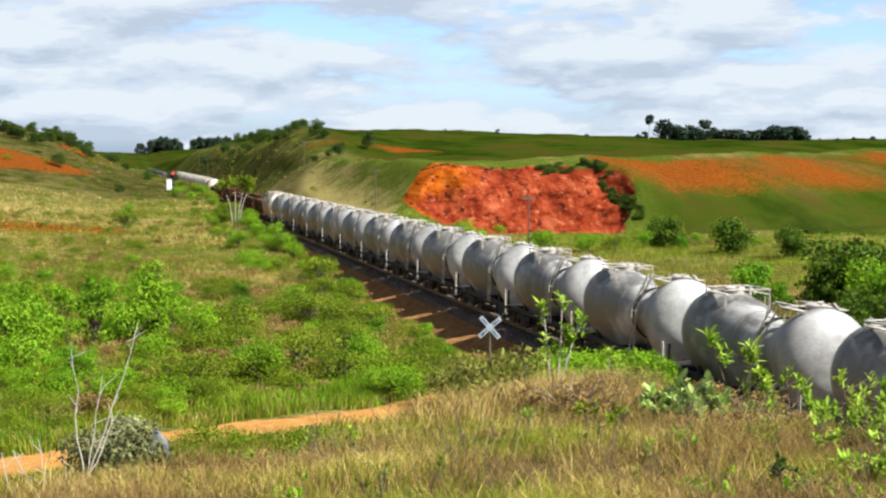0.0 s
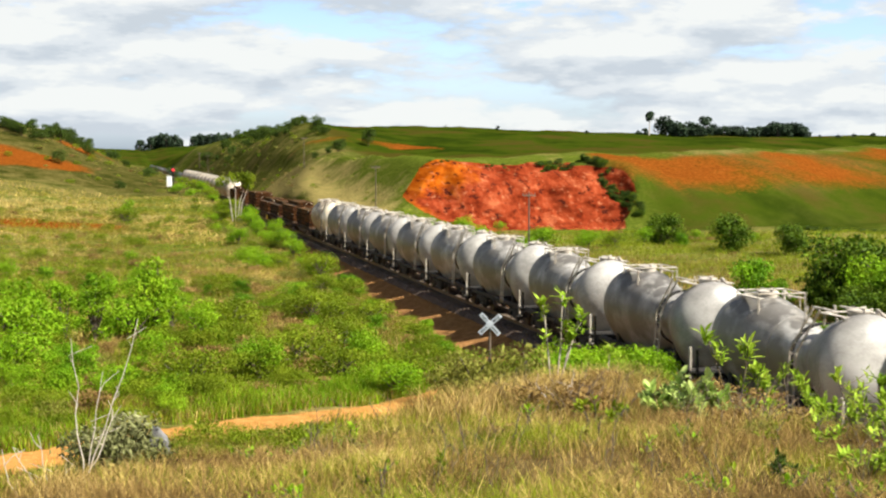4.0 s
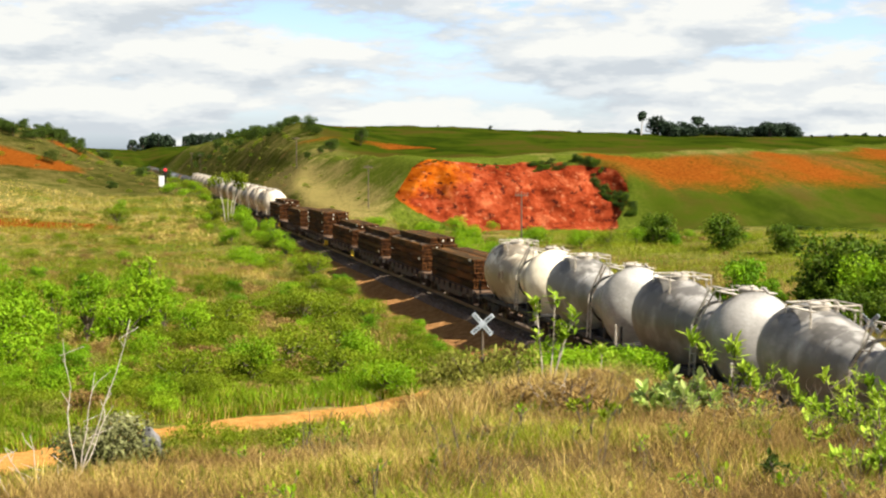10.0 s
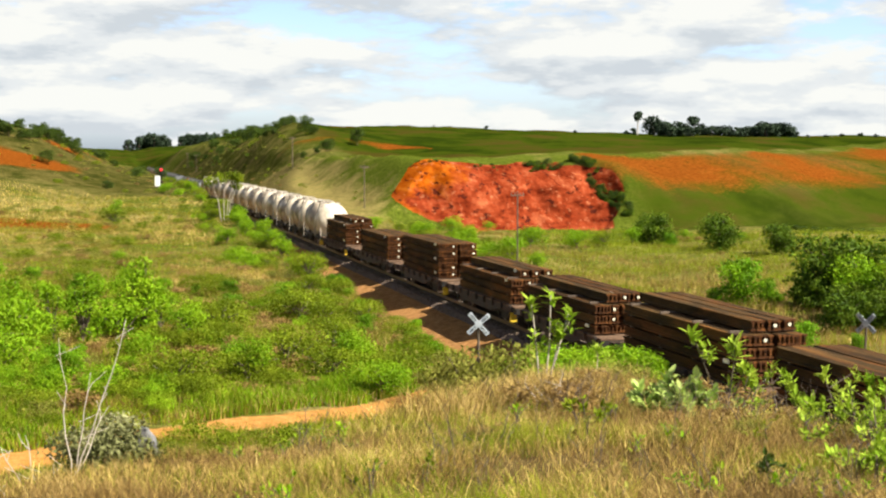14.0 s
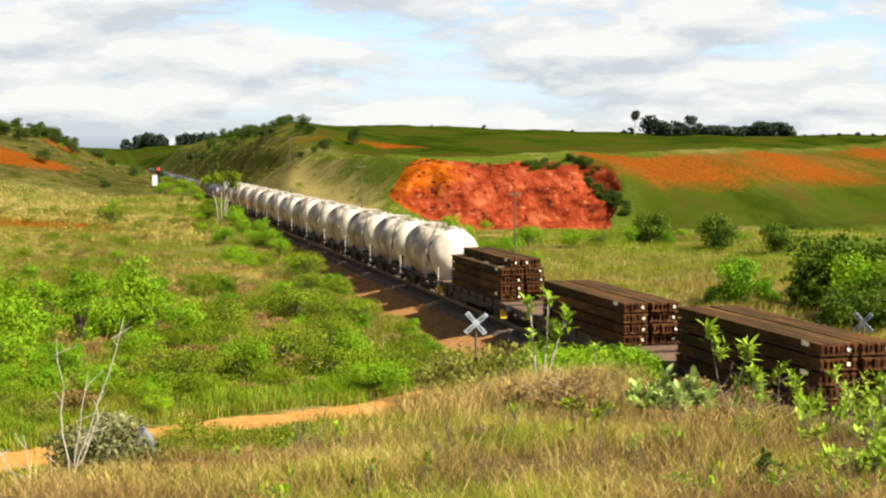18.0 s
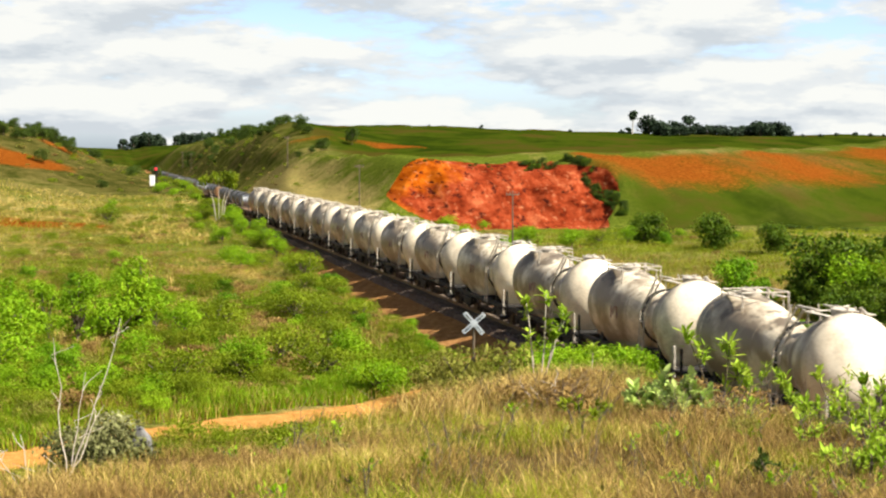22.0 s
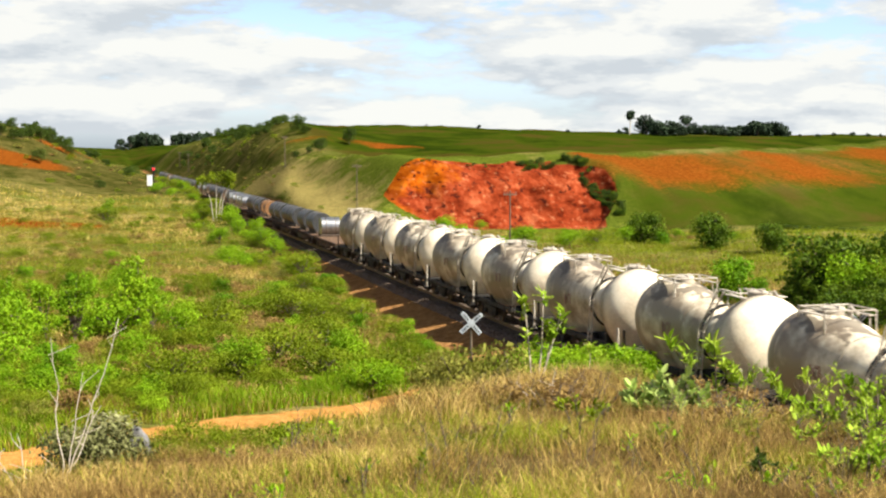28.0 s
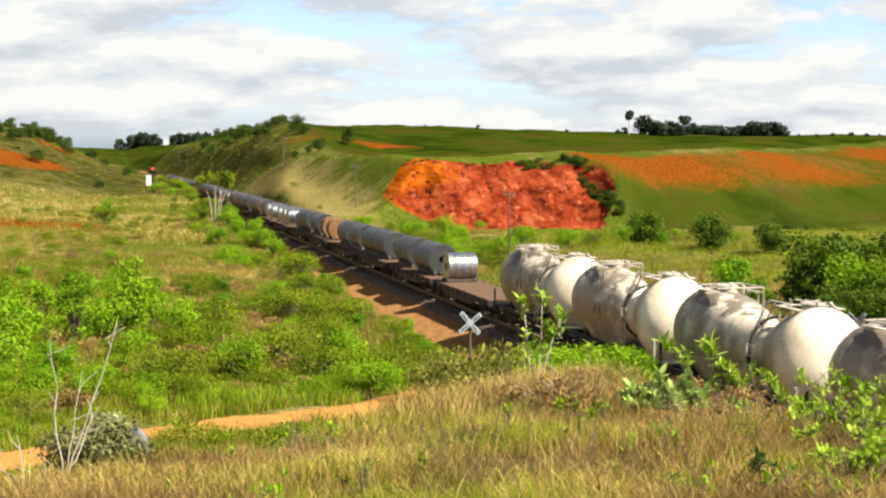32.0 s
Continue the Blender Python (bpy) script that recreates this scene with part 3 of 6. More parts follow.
    b.inputs["Specular IOR Level"].default_value = 0.0
    bp = nt.nodes.new("ShaderNodeBump")
    bp.inputs["Strength"].default_value, bp.inputs["Distance"].default_value = 0.6, 0.25
    nt.links.new(grain, bp.inputs["Height"])
    nt.links.new(bp.outputs["Normal"], b.inputs["Normal"])
    return m


ground = build_ground()


# ---- the track ----
def build_track():
    y0, y1 = -70.0, 700.0
    track = empty("railway_track", "single metre-gauge railway track on dark ballast", "railway track")
    rail_bm = box(-0.035, 0.035, y0, y1, -0.13, 0.0, 0.012)
    bm_box(rail_bm, -0.06, 0.06, y0, y1, -0.155, -0.13)
    rail = part("rail", rail_bm, RAIL, track, m=pose(TRACK_X - 0.535, 0, 0))
    again(rail, pose(TRACK_X + 0.535, 0, 0))
    me = None
    for i in range(230):
        y = 24 + 0.62 * i
        if me is None:
            me = part("sleeper", box(-1.0, 1.0, -0.11, 0.11, -0.30, -0.16, 0.015), SLEEPER, track, m=pose(TRACK_X, y, 0))
        else:
            again(me, pose(TRACK_X, y, 0, 0, 0, random.uniform(-1, 1)))
    rng = np.random.default_rng(5)
    # ballast: a low bank of many stones
    prof = [(-1.9, -0.62), (-1.35, -0.26), (1.35, -0.26), (1.9, -0.62)]
    v, f = [], []
    yy = np.linspace(y0, y1, 120)
    for y in yy:
        v += [(TRACK_X + a, y, b) for a, b in prof]
    for i in range(len(yy) - 1):
        for j in range(3):
            a = 4 * i + j
            f.append((a, a + 1, a + 5, a + 4))
    bank = new("ballast", mesh_arrays("ballast", v, f, [STONE]))
    tagged(bank, "brown crushed-stone ballast bank", "ballast", kind="structure")
    n = 26000
    px = TRACK_X + rng.uniform(-1.9, 1.9, n)
    py = 24 + 130 * rng.random(n) ** 1.5
    pz = np.interp(px - TRACK_X, [p[0] for p in prof], [p[1] for p in prof])
    size = rng.uniform(0.03, 0.075, n)
    tet = np.array([(1, 0, -0.4), (-0.6, 0.9, -0.4), (-0.6, -0.9, -0.4), (0.1, 0.1, 0.9)])
    ang = rng.uniform(0, 6.28, n)
    c, s = np.cos(ang), np.sin(ang)
    vx = tet[None, :, 0] * c[:, None] - tet[None, :, 1] * s[:, None]
    vy = tet[None, :, 0] * s[:, None] + tet[None, :, 1] * c[:, None]
    V = np.stack([px[:, None] + vx * size[:, None], py[:, None] + vy * size[:, None], pz[:, None] + tet[None, :, 2] * size[:, None]], 2).reshape(-1, 3)
    F = (np.arange(n)[:, None, None] * 4 + np.array([(0, 1, 3), (1, 2, 3), (2, 0, 3)])[None]).reshape(-1, 3)
    tagged(new("ballast_stones", mesh_arrays("ballast_stones", V, F, [STONE])), "loose brown ballast stones", "ballast", kind="stuff")


build_track()

# ---- the train ----
TRAIN = []          # things that ride along, with their place at the start
WHEEL_R = 0.42


def wheelset(parent, y):
    """Two wheels on an axle; it rolls."""
    hub = bm_rod(bmesh.new(), (-0.85, 0, 0), (0.85, 0, 0), 0.07)
    ws = part("wheelset", hub, WHEEL, parent, m=pose(0, y, WHEEL_R))
    bm = bmesh.new()
    prof = [(0.0, -0.05), (0.16, -0.06), (0.20, -0.02), (0.33, -0.02), (0.36, -0.06), (WHEEL_R, -0.06), (WHEEL_R + 0.0, 0.05), (WHEEL_R + 0.03, 0.07), (0.34, 0.07), (0.30, 0.03), (0.2, 0.03), (0.0, 0.06)]
    bm_lathe(bm, prof, 20)
    w = part("wheel", bm, WHEEL, ws, m=pose(0.535, 0, 0, 0, -90, 0))
    again(w, pose(-0.535, 0, 0, 0, 90, 0))
    return ws


def bogie(parent, y):
    """Side frames and bolster; the wheelsets hang in them."""
    bm = bmesh.new()
    for sx in (-0.86, 0.86):
        bm_box(bm, sx - 0.07, sx + 0.07, y - 1.05, y + 1.05, 0.52, 0.68, 0.02)
        bm_box(bm, sx - 0.06, sx + 0.06, y - 0.45, y + 0.45, 0.24, 0.52, 0.02)
        for d in (-0.85, 0.85):
            bm_box(bm, sx - 0.09, sx + 0.09, y + d - 0.14, y + d + 0.14, 0.30, 0.56, 0.02)
    bm_box(bm, -0.9, 0.9, y - 0.2, y + 0.2, 0.50, 0.80, 0.03)
    part("bogie_frame", bm, UNDER, parent)


SETS = []


def running_gear(parent, half):
    for c in (-half, half):
        bogie(parent, c)
        for d in (-0.85, 0.85):
            SETS.append(wheelset(parent, c + d))


def coupler(parent, y, s):
    bm = box(-0.11, 0.11, min(y, y + 0.32 * s), max(y, y + 0.32 * s), 0.66, 0.86, 0.03)
    part("coupler", bm, UNDER, parent)


PITCH = 10.04
MID = -1.45       # the tank's waist, a little towards the leading end


def tank_radius(y):
    """Radius of the two-bulb tank along its length: two fat bulbs, dished ends, a waist between."""
    if y < MID:
        a, end, crown = MID - y, 3.31, 2.42
    else:
        a, end, crown = y - MID, 5.55, 4.15
    f = min(a / crown, 1.0)
    r = 0.62 + 0.85 * (1 - (1 - f) ** 1.3) * (f * f / (f * f + 0.012)) ** 0.5 - 0.03 * f ** 6
    if a > crown:
        t = (a - crown) / (end - crown)
        r *= max(1 - t ** 2.3, 0.0) ** 0.5
    return r


def tank_wagon(name, paint, label):
    """A cement wagon with two swelling bulbs; its near end is at -y."""
    w = empty(name, label, "tank wagon", "cement tank wagons")
    bm = bmesh.new()
    ys = [-4.76 + 0.02 * i for i in range(7)] + [-4.60 + 8.54 * i / 72 for i in range(73)] + [3.98 + 0.02 * i for i in range(7)]
    seg = 40
    rings = []
    for y in ys:
        r = tank_radius(y)
        ring = []
        for i in range(seg):
            a = 2 * math.pi * i / seg
            cx, cz = math.cos(a), math.sin(a)
            z = cz * r
            if cz < 0:      # the bulbs run down into discharge cones
                z = cz * (r + 0.52 * (1 - cx * cx) ** 0.8 * (math.exp(-((y + 3.45) / 0.75) ** 4) + math.exp(-((y - 1.4) / 2.1) ** 4)))
            ring.append(bm.verts.new((cx * r, y, 2.41 + z + (r - 1.44) * 0.12)))
        rings.append(ring)
    for p, q in zip(rings, rings[1:]):
        for i in range(seg):
            j = (i + 1) % seg
            bm.faces.new((p[i], p[j], q[j], q[i]))
    bmesh.ops.remove_doubles(bm, verts=bm.verts, dist=0.002)
    bmesh.ops.recalc_face_normals(bm, faces=bm.faces)
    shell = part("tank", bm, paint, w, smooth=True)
    # welded seams and the ring straps of the bulbs
    for y in (-3.89, -2.9, 0.1, 2.7):
        bm = bmesh.new()
        r = tank_radius(y) + 0.004
        bm_lathe(bm, [(r - 0.03, -0.03), (r, -0.03), (r, 0.03), (r - 0.03, 0.03)], 40, Matrix.Translation((0, y, 2.41 + (r - 1.45) * 0.12)) @ pose(0, 0, 0, -90, 0, 0))
        part("weld_band", bm, paint, shell)
    # waist strap with side ladder
    bm = bmesh.new()
    r = tank_radius(0) + 0.05
    bm_lathe(bm, [(r - 0.06, -0.09), (r, -0.09), (r, 0.09), (r - 0.06, 0.09)], 32, Matrix.Translation((0, MID, 2.41 - 0.09)) @ pose(0, 0, 0, -90, 0, 0))
    part("waist_strap", bm, UNDER, shell, "dark steel strap round the waist")
    for sx in (-1, 1):
        bm = bmesh.new()
        for d in (-0.2, 0.2):
            bm_rod(bm, (sx * 1.22, MID + d - 0.4, 0.9), (sx * 1.18, MID + d - 0.5, 2.6), 0.03)
            bm_rod(bm, (sx * 1.18, MID + d - 0.5, 2.6), (sx * 0.80, MID + d - 1.1, 3.85), 0.03)
        for i in range(9):
            z = 1.05 + 0.3 * i
            xx = 1.20 if z < 2.6 else 1.18 - (z - 2.6) * 0.30
            yy = MID - 0.45 if z < 2.6 else MID - 0.5 - (z - 2.6) * 0.48
            bm_rod(bm, (sx * xx, yy - 0.2, z), (sx * xx, yy + 0.2, z), 0.018, 6)
        part("side_ladder", bm, RAIL_WHITE, w, "pale painted ladder")
    # roof platforms, hatches and rails over each bulb
    for c, railed in ((-3.55, False), (1.95, True)):
        bm = bmesh.new()
        near, far = (c - 0.4, c + 0.9) if not railed else (c - 0.85, c + 0.6)
        for s in (-1, 1):
            bm_box(bm, s * 0.66 - 0.10, s * 0.66 + 0.10, near, far, 3.76, 3.79, 0.008)
            for y in (near + 0.15, far - 0.15):
                bm_rod(bm, (s * 0.68, y, 3.40), (s * 0.68, y, 3.77), 0.022, 6)
        bm_box(bm, -0.6, 0.6, far - 0.2, far, 3.78, 3.81, 0.006)
        if not railed:
            for s in (-0.42, 0.42):
                bm_box(bm, s - 0.05, s + 0.05, far - 0.2, MID - 0.25, 3.80, 3.85, 0.006)
            for s in (-1, 1):
                bm_rod(bm, (s * 0.42, MID + 0.1, 3.82), (s * 0.62, MID + 0.15, 2.95), 0.03, 6)
        plat = part("roof_platform", bm, RAIL_WHITE, w, "pale steel roof walkway")
        if railed:
            bm = bmesh.new()
            loop = [(-0.78, near), (0.78, near), (0.78, far), (-0.78, far)]
            for (ax, ay), (bx, by) in zip(loop, loop[1:] + loop[:1]):
                bm_rod(bm, (ax, ay, 3.92), (bx, by, 3.92), 0.024, 6)
                bm_rod(bm, (ax, ay, 3.30), (ax, ay, 3.92), 0.024, 6)
            part("rail_frame", bm, RAIL_WHITE, plat)
        bm = bmesh.new()
        bm_lathe(bm, [(0.0, 0.12), (0.2, 0.11), (0.33, 0.08), (0.34, 0.04), (0.30, 0.03), (0.30, -0.15)], 20, Matrix.Translation((0, c + 0.1, 3.84)))
        hatch = part("hatch", bm, RAIL_WHITE, w)
        bm = bm_box(bmesh.new(), -0.03, 0.03, c - 0.28, c + 0.5, 3.95, 3.98, 0.01)
        bm_rod(bm, (-0.2, c + 0.1, 3.92), (0.2, c + 0.1, 3.99), 0.03, 6)
        part("hatch_clamp", bm, RAIL_WHITE, hatch)
        bm = bmesh.new()
        bm_rod(bm, (0.45, c - 0.1, 3.6), (0.45, c - 0.1, 3.95), 0.05, 10)
        bm_rod(bm, (0.45, c - 0.1, 3.93), (0.45, c - 0.5, 3.75), 0.045, 8)
        part("vent_pipe", bm, RAIL_WHITE, w)
    # underframe
    bm = box(-0.2, 0.2, -4.6, 4.6, 0.72, 1.02, 0.02)
    for s in (-1, 1):
        bm_box(bm, s * 1.05 - 0.07, s * 1.05 + 0.07, -4.55, 4.55, 0.82, 1.02, 0.015)
    for y in (-4.5, -3.1, 0.0, 3.1, 4.5):
        bm_box(bm, -1.15, 1.15, y - 0.1, y + 0.1, 0.78, 1.0, 0.015)
    part("underframe", bm, UNDER, w)
    for y in (-3.2, 2.4):
        bm = bmesh.new()
        for s in (-1, 1):
            bm_box(bm, s * 0.9 - 0.18, s * 0.9 + 0.18, y - 0.12, y + 0.12, 0.98, 1.85, 0.03)
        bm_box(bm, -0.75, 0.75, y - 0.1, y + 0.1, 0.98, 1.35, 0.02)
        part("saddle", bm, UNDER, w)
    for y in (-3.0, 1.6):
        bm = bmesh.new()
        bm_lathe(bm, [(0.45, -0.05), (0.16, -0.38), (0.16, -0.55), (0.0, -0.55)], 16, Matrix.Translation((0, y, 0.95)))
        part("discharge_cone", bm, UNDER, w)
    # end ladders, posts and step boards
    for s in (-1, 1):
        y = s * 4.72
        bm = box(-1.22, 1.22, y - 0.14, y + 0.14, 0.90, 0.97, 0.01)
        part("end_platform", bm, UNDER, w)
        for sx in (-1, 1):
            bm = box(sx * 1.16 - 0.035, sx * 1.16 + 0.035, y - 0.06, y + 0.06, 0.55, 1.75, 0.012)
            bm_box(bm, sx * 1.16 - 0.14, sx * 1.16 + 0.14, y - 0.1, y + 0.1, 0.52, 0.56, 0.01)
            if s < 0:
                part("end_post", bm, RAIL_WHITE, w, "white end post with step")
            else:
                part("end_post", bm, UNDER, w)
        bm = bmesh.new()
        bm_rod(bm, (0.55, y, 1.0), (0.55, y, 1.95), 0.04, 8)
        bm_lathe(bm, [(0.0, -0.02), (0.24, -0.02), (0.24, 0.02), (0.0, 0.02)], 18, Matrix.Translation((0.55, y - 0.06 * s, 1.6)) @ pose(0, 0, 0, 90, 0, 0))
        part("brake_wheel", bm, UNDER, w)
        coupler(w, s * 4.70, s)
    bm = bmesh.new()
    bm_rod(bm, (-0.55, -0.7, 0.72), (-0.55, 0.7, 0.72), 0.2, 14)
    part("air_cylinder", bm, UNDER, w)
    running_gear(w, 3.1)
    if paint is TANK_CREAM:
        # a faded emblem on each flank, small bars laid on the shell
        for sx in (-1, 1):
            for dy, z0, z1 in ((-0.18, 2.06, 2.50), (-0.06, 2.40, 2.50), (0.06, 2.18, 2.42), (0.18, 2.06, 2.50)):
                yy = 0.9 + dy
                r = tank_radius(yy)
                part("emblem_bar", box(sx * r - 0.012, sx * r + 0.012, yy - 0.035, yy + 0.035, z0, z1), EMBLEM, shell, "faded maroon painted bar")
    return w


def flat_wagon(name, length, label, group, step_paint):
    """A flat wagon with fish-bellied side sills, stake pockets and two bogies."""
    h = length / 2 - 0.42
    w = empty(name, label, "flat wagon", group)
    bm = box(-1.2, 1.2, -h, h, 0.98, 1.06, 0.01)
    part("deck", bm, PLANKS, w, "dusty brown plank deck")
    for s in (-1, 1):
        bm = bmesh.new()
        prof = [(-h, 0.78), (-h * 0.55, 0.72), (-h * 0.4, 0.50), (h * 0.4, 0.50), (h * 0.55, 0.72), (h, 0.78), (h, 0.98), (-h, 0.98)]
        lo = [bm.verts.new((s * 1.12, y, z)) for y, z in prof]
        hi = [bm.verts.new((s * 1.2, y, z)) for y, z in prof]
        bm.faces.new(lo)
        bm.faces.new(hi[::-1])
        for i in range(len(prof)):
            j = (i + 1) % len(prof)
            bm.faces.new((lo[i], lo[j], hi[j], hi[i]))
        bmesh.ops.recalc_face_normals(bm, faces=bm.faces)
        part("side_sill", bm, DECK, w)
        pocket = None
        for i in range(9):
            y = -h + 0.5 + (2 * h - 1.0) * i / 8
            if pocket is None:
                pocket = part("stake_pocket", box(-0.05, 0.05, -0.09, 0.09, 0.80, 1.10, 0.01), DECK, w, m=pose(s * 1.25, y, 0))
            else:
                again(pocket, pose(s * 1.25, y, 0))
    bm = box(-0.18, 0.18, -h, h, 0.62, 0.98, 0.02)
    for y in (-h + 0.08, h - 0.08):
        bm_box(bm, -1.2, 1.2, y - 0.08, y + 0.08, 0.70, 1.0, 0.015)
    part("centre_sill", bm, UNDER, w)
    for s in (-1, 1):
        coupler(w, s * (h + 0.02), s)
        for sx in (-1, 1):
            part("corner_step", box(sx * 1.2 - 0.16, sx * 1.2 + 0.16, s * (h - 0.2) - 0.04, s * (h - 0.2) + 0.04, 0.35, 0.80, 0.01), step_paint, w)
    bm = bmesh.new()
    bm_rod(bm, (0.45, -0.6, 0.66), (0.45, 0.6, 0.66), 0.19, 14)
    part("air_cylinder", bm, UNDER, w)
    running_gear(w, 4.0)
    return w


def extruded(profile, y0, y1):
    """A closed (x, z) outline drawn out along y."""
    bm = bmesh.new()
    lo = [bm.verts.new((x, y0, z)) for x, z in profile]
    hi = [bm.verts.new((x, y1, z)) for x, z in profile]
    bm.faces.new(lo)
    bm.faces.new(hi[::-1])
    for i in range(len(profile)):
        j = (i + 1) % len(profile)
        bm.faces.new((lo[i], hi[i], hi[j], lo[j]))
    bmesh.ops.recalc_face_normals(bm, faces=bm.faces)
    return bm


def beam_bundle(parent, x0, x1, y0, y1, z0, z1, count):
    """Steel sections side by side, each with its rusty cut end; some carry a pale tag."""
    wdt = (x1 - x0) / count
    for i in range(count):
        a, b = x0 + i * wdt + 0.004, x0 + (i + 1) * wdt - 0.004
        c, t, e = (a + b) / 2, wdt * 0.16, 0.05
        prof = [(a, z0), (b, z0), (b, z0 + e), (c + t, z0 + e + 0.03), (c + t, z1 - e - 0.03), (b, z1 - e), (b, z1), (a, z1), (a, z1 - e), (c - t, z1 - e - 0.03), (c - t, z0 + e + 0.03), (a, z0 + e)]
        shift = random.uniform(-0.05, 0.05)
        sec = part("steel_section", extruded(prof, y0 + shift, y1 + shift), BEAM, parent)
        part("cut_end", extruded(prof, y0 + shift - 0.012, y0 + shift - 0.001), BEAM_END, sec, "rusty orange cut end")
        if i == count - 2 and random.random() < 0.75:
            zz = (z0 + z1) / 2
            part("tag", box(c - 0.045, c + 0.045, y0 + shift - 0.024, y0 + shift - 0.013, zz - 0.05, zz + 0.05), TAG, sec, "pale square tag")
        if i == 0 and random.random() < 0.4:
            part("tag", box(a - 0.014, a - 0.004, y0 + 0.6, y0 + 1.0, z1 - 0.14, z1 - 0.01), TAG, sec, "pale paper tag")


def steel_stack(length, rows, split, upper):
    """A load of steel sections in layers, with timber spacers; base at the deck."""
    ob = empty("steel_stack", "layered stack of rusty brown steel sections on a flat wagon", "steel stack", "steel loads")
    z, h = 0.0, 0.33
    y0, y1 = -length / 2, length / 2
    for k in range(rows):
        for t in (0.08, 0.36, 0.64, 0.92):
            y = y0 + length * t
            part("timber_spacer", box(-1.08, 1.08, y - 0.06, y + 0.06, z, z + 0.07), SLEEPER, ob)
        z += 0.07
        inset = random.uniform(0, 0.12)
        if k == rows - 1 and upper:
            xs = [(-1.1, -0.62), (-0.5, -0.02), (0.06, 0.54), (0.62, 1.1)]
            for a, b in xs:
                if upper == 2 and a < -0.6:
                    continue
                e = random.uniform(-0.12, 0.12)
                beam_bundle(ob, a, b, y0 - e + (0.5 if upper == 2 else 0), y1 - 0.2, z, z + h, 3)
        else:
            beam_bundle(ob, -1.12, split - 0.06, y0 + inset, y1 - 0.1, z, z + h, 7)
            beam_bundle(ob, split + 0.06, 1.12, y0 + random.uniform(-0.1, 0.35), y1 - random.uniform(0, 0.3), z, z + h, 7)
        z += h
    return ob


def steel_coil(mat, label, radius, width):
    """A wound coil lying with its bore level; base at z = 0, the axis along y."""
    ob = empty("steel_coil", label, "steel coil", "steel coils")
    bm = bmesh.new()
    r, i, w = radius, 0.22, width / 2
    prof = [(i, -w), (i + 0.03, -w - 0.006)]
    n = 7
    for k in range(1, n):
        rr = i + (r - i) * k / n
        prof += [(rr - 0.012, -w - 0.004), (rr, -w + 0.012), (rr + 0.012, -w - 0.004)]
    prof += [(r - 0.015, -w), (r, -w + 0.015), (r, w - 0.015), (r - 0.015, w), (i, w), (i, -w)]
    bm_lathe(bm, prof, 36, Matrix.Translation((0, 0, radius + 0.06)) @ pose(0, 0, 0, -90, 0, 0))
    bmesh.ops.recalc_face_normals(bm, faces=bm.faces)
    part("winding", bm, mat, ob)
    for y in (-w * 0.5, w * 0.5):
        bm = bmesh.new()
        bm_lathe(bm, [(r + 0.001, -0.02), (r + 0.006, -0.02), (r + 0.006, 0.02), (r + 0.001, 0.02)], 36, Matrix.Translation((0, y, radius + 0.06)) @ pose(0, 0, 0, -90, 0, 0))
        part("strap", bm, RAIL, ob)
    for s in (-1, 1):
        bm = bmesh.new()
        bm_box(bm, s * radius * 0.55 - 0.1, s * radius * 0.55 + 0.1, -w - 0.1, w + 0.1, 0, 0.22, 0.03)
        part("chock", bm, SLEEPER, ob, "dark timber chock")
    return ob


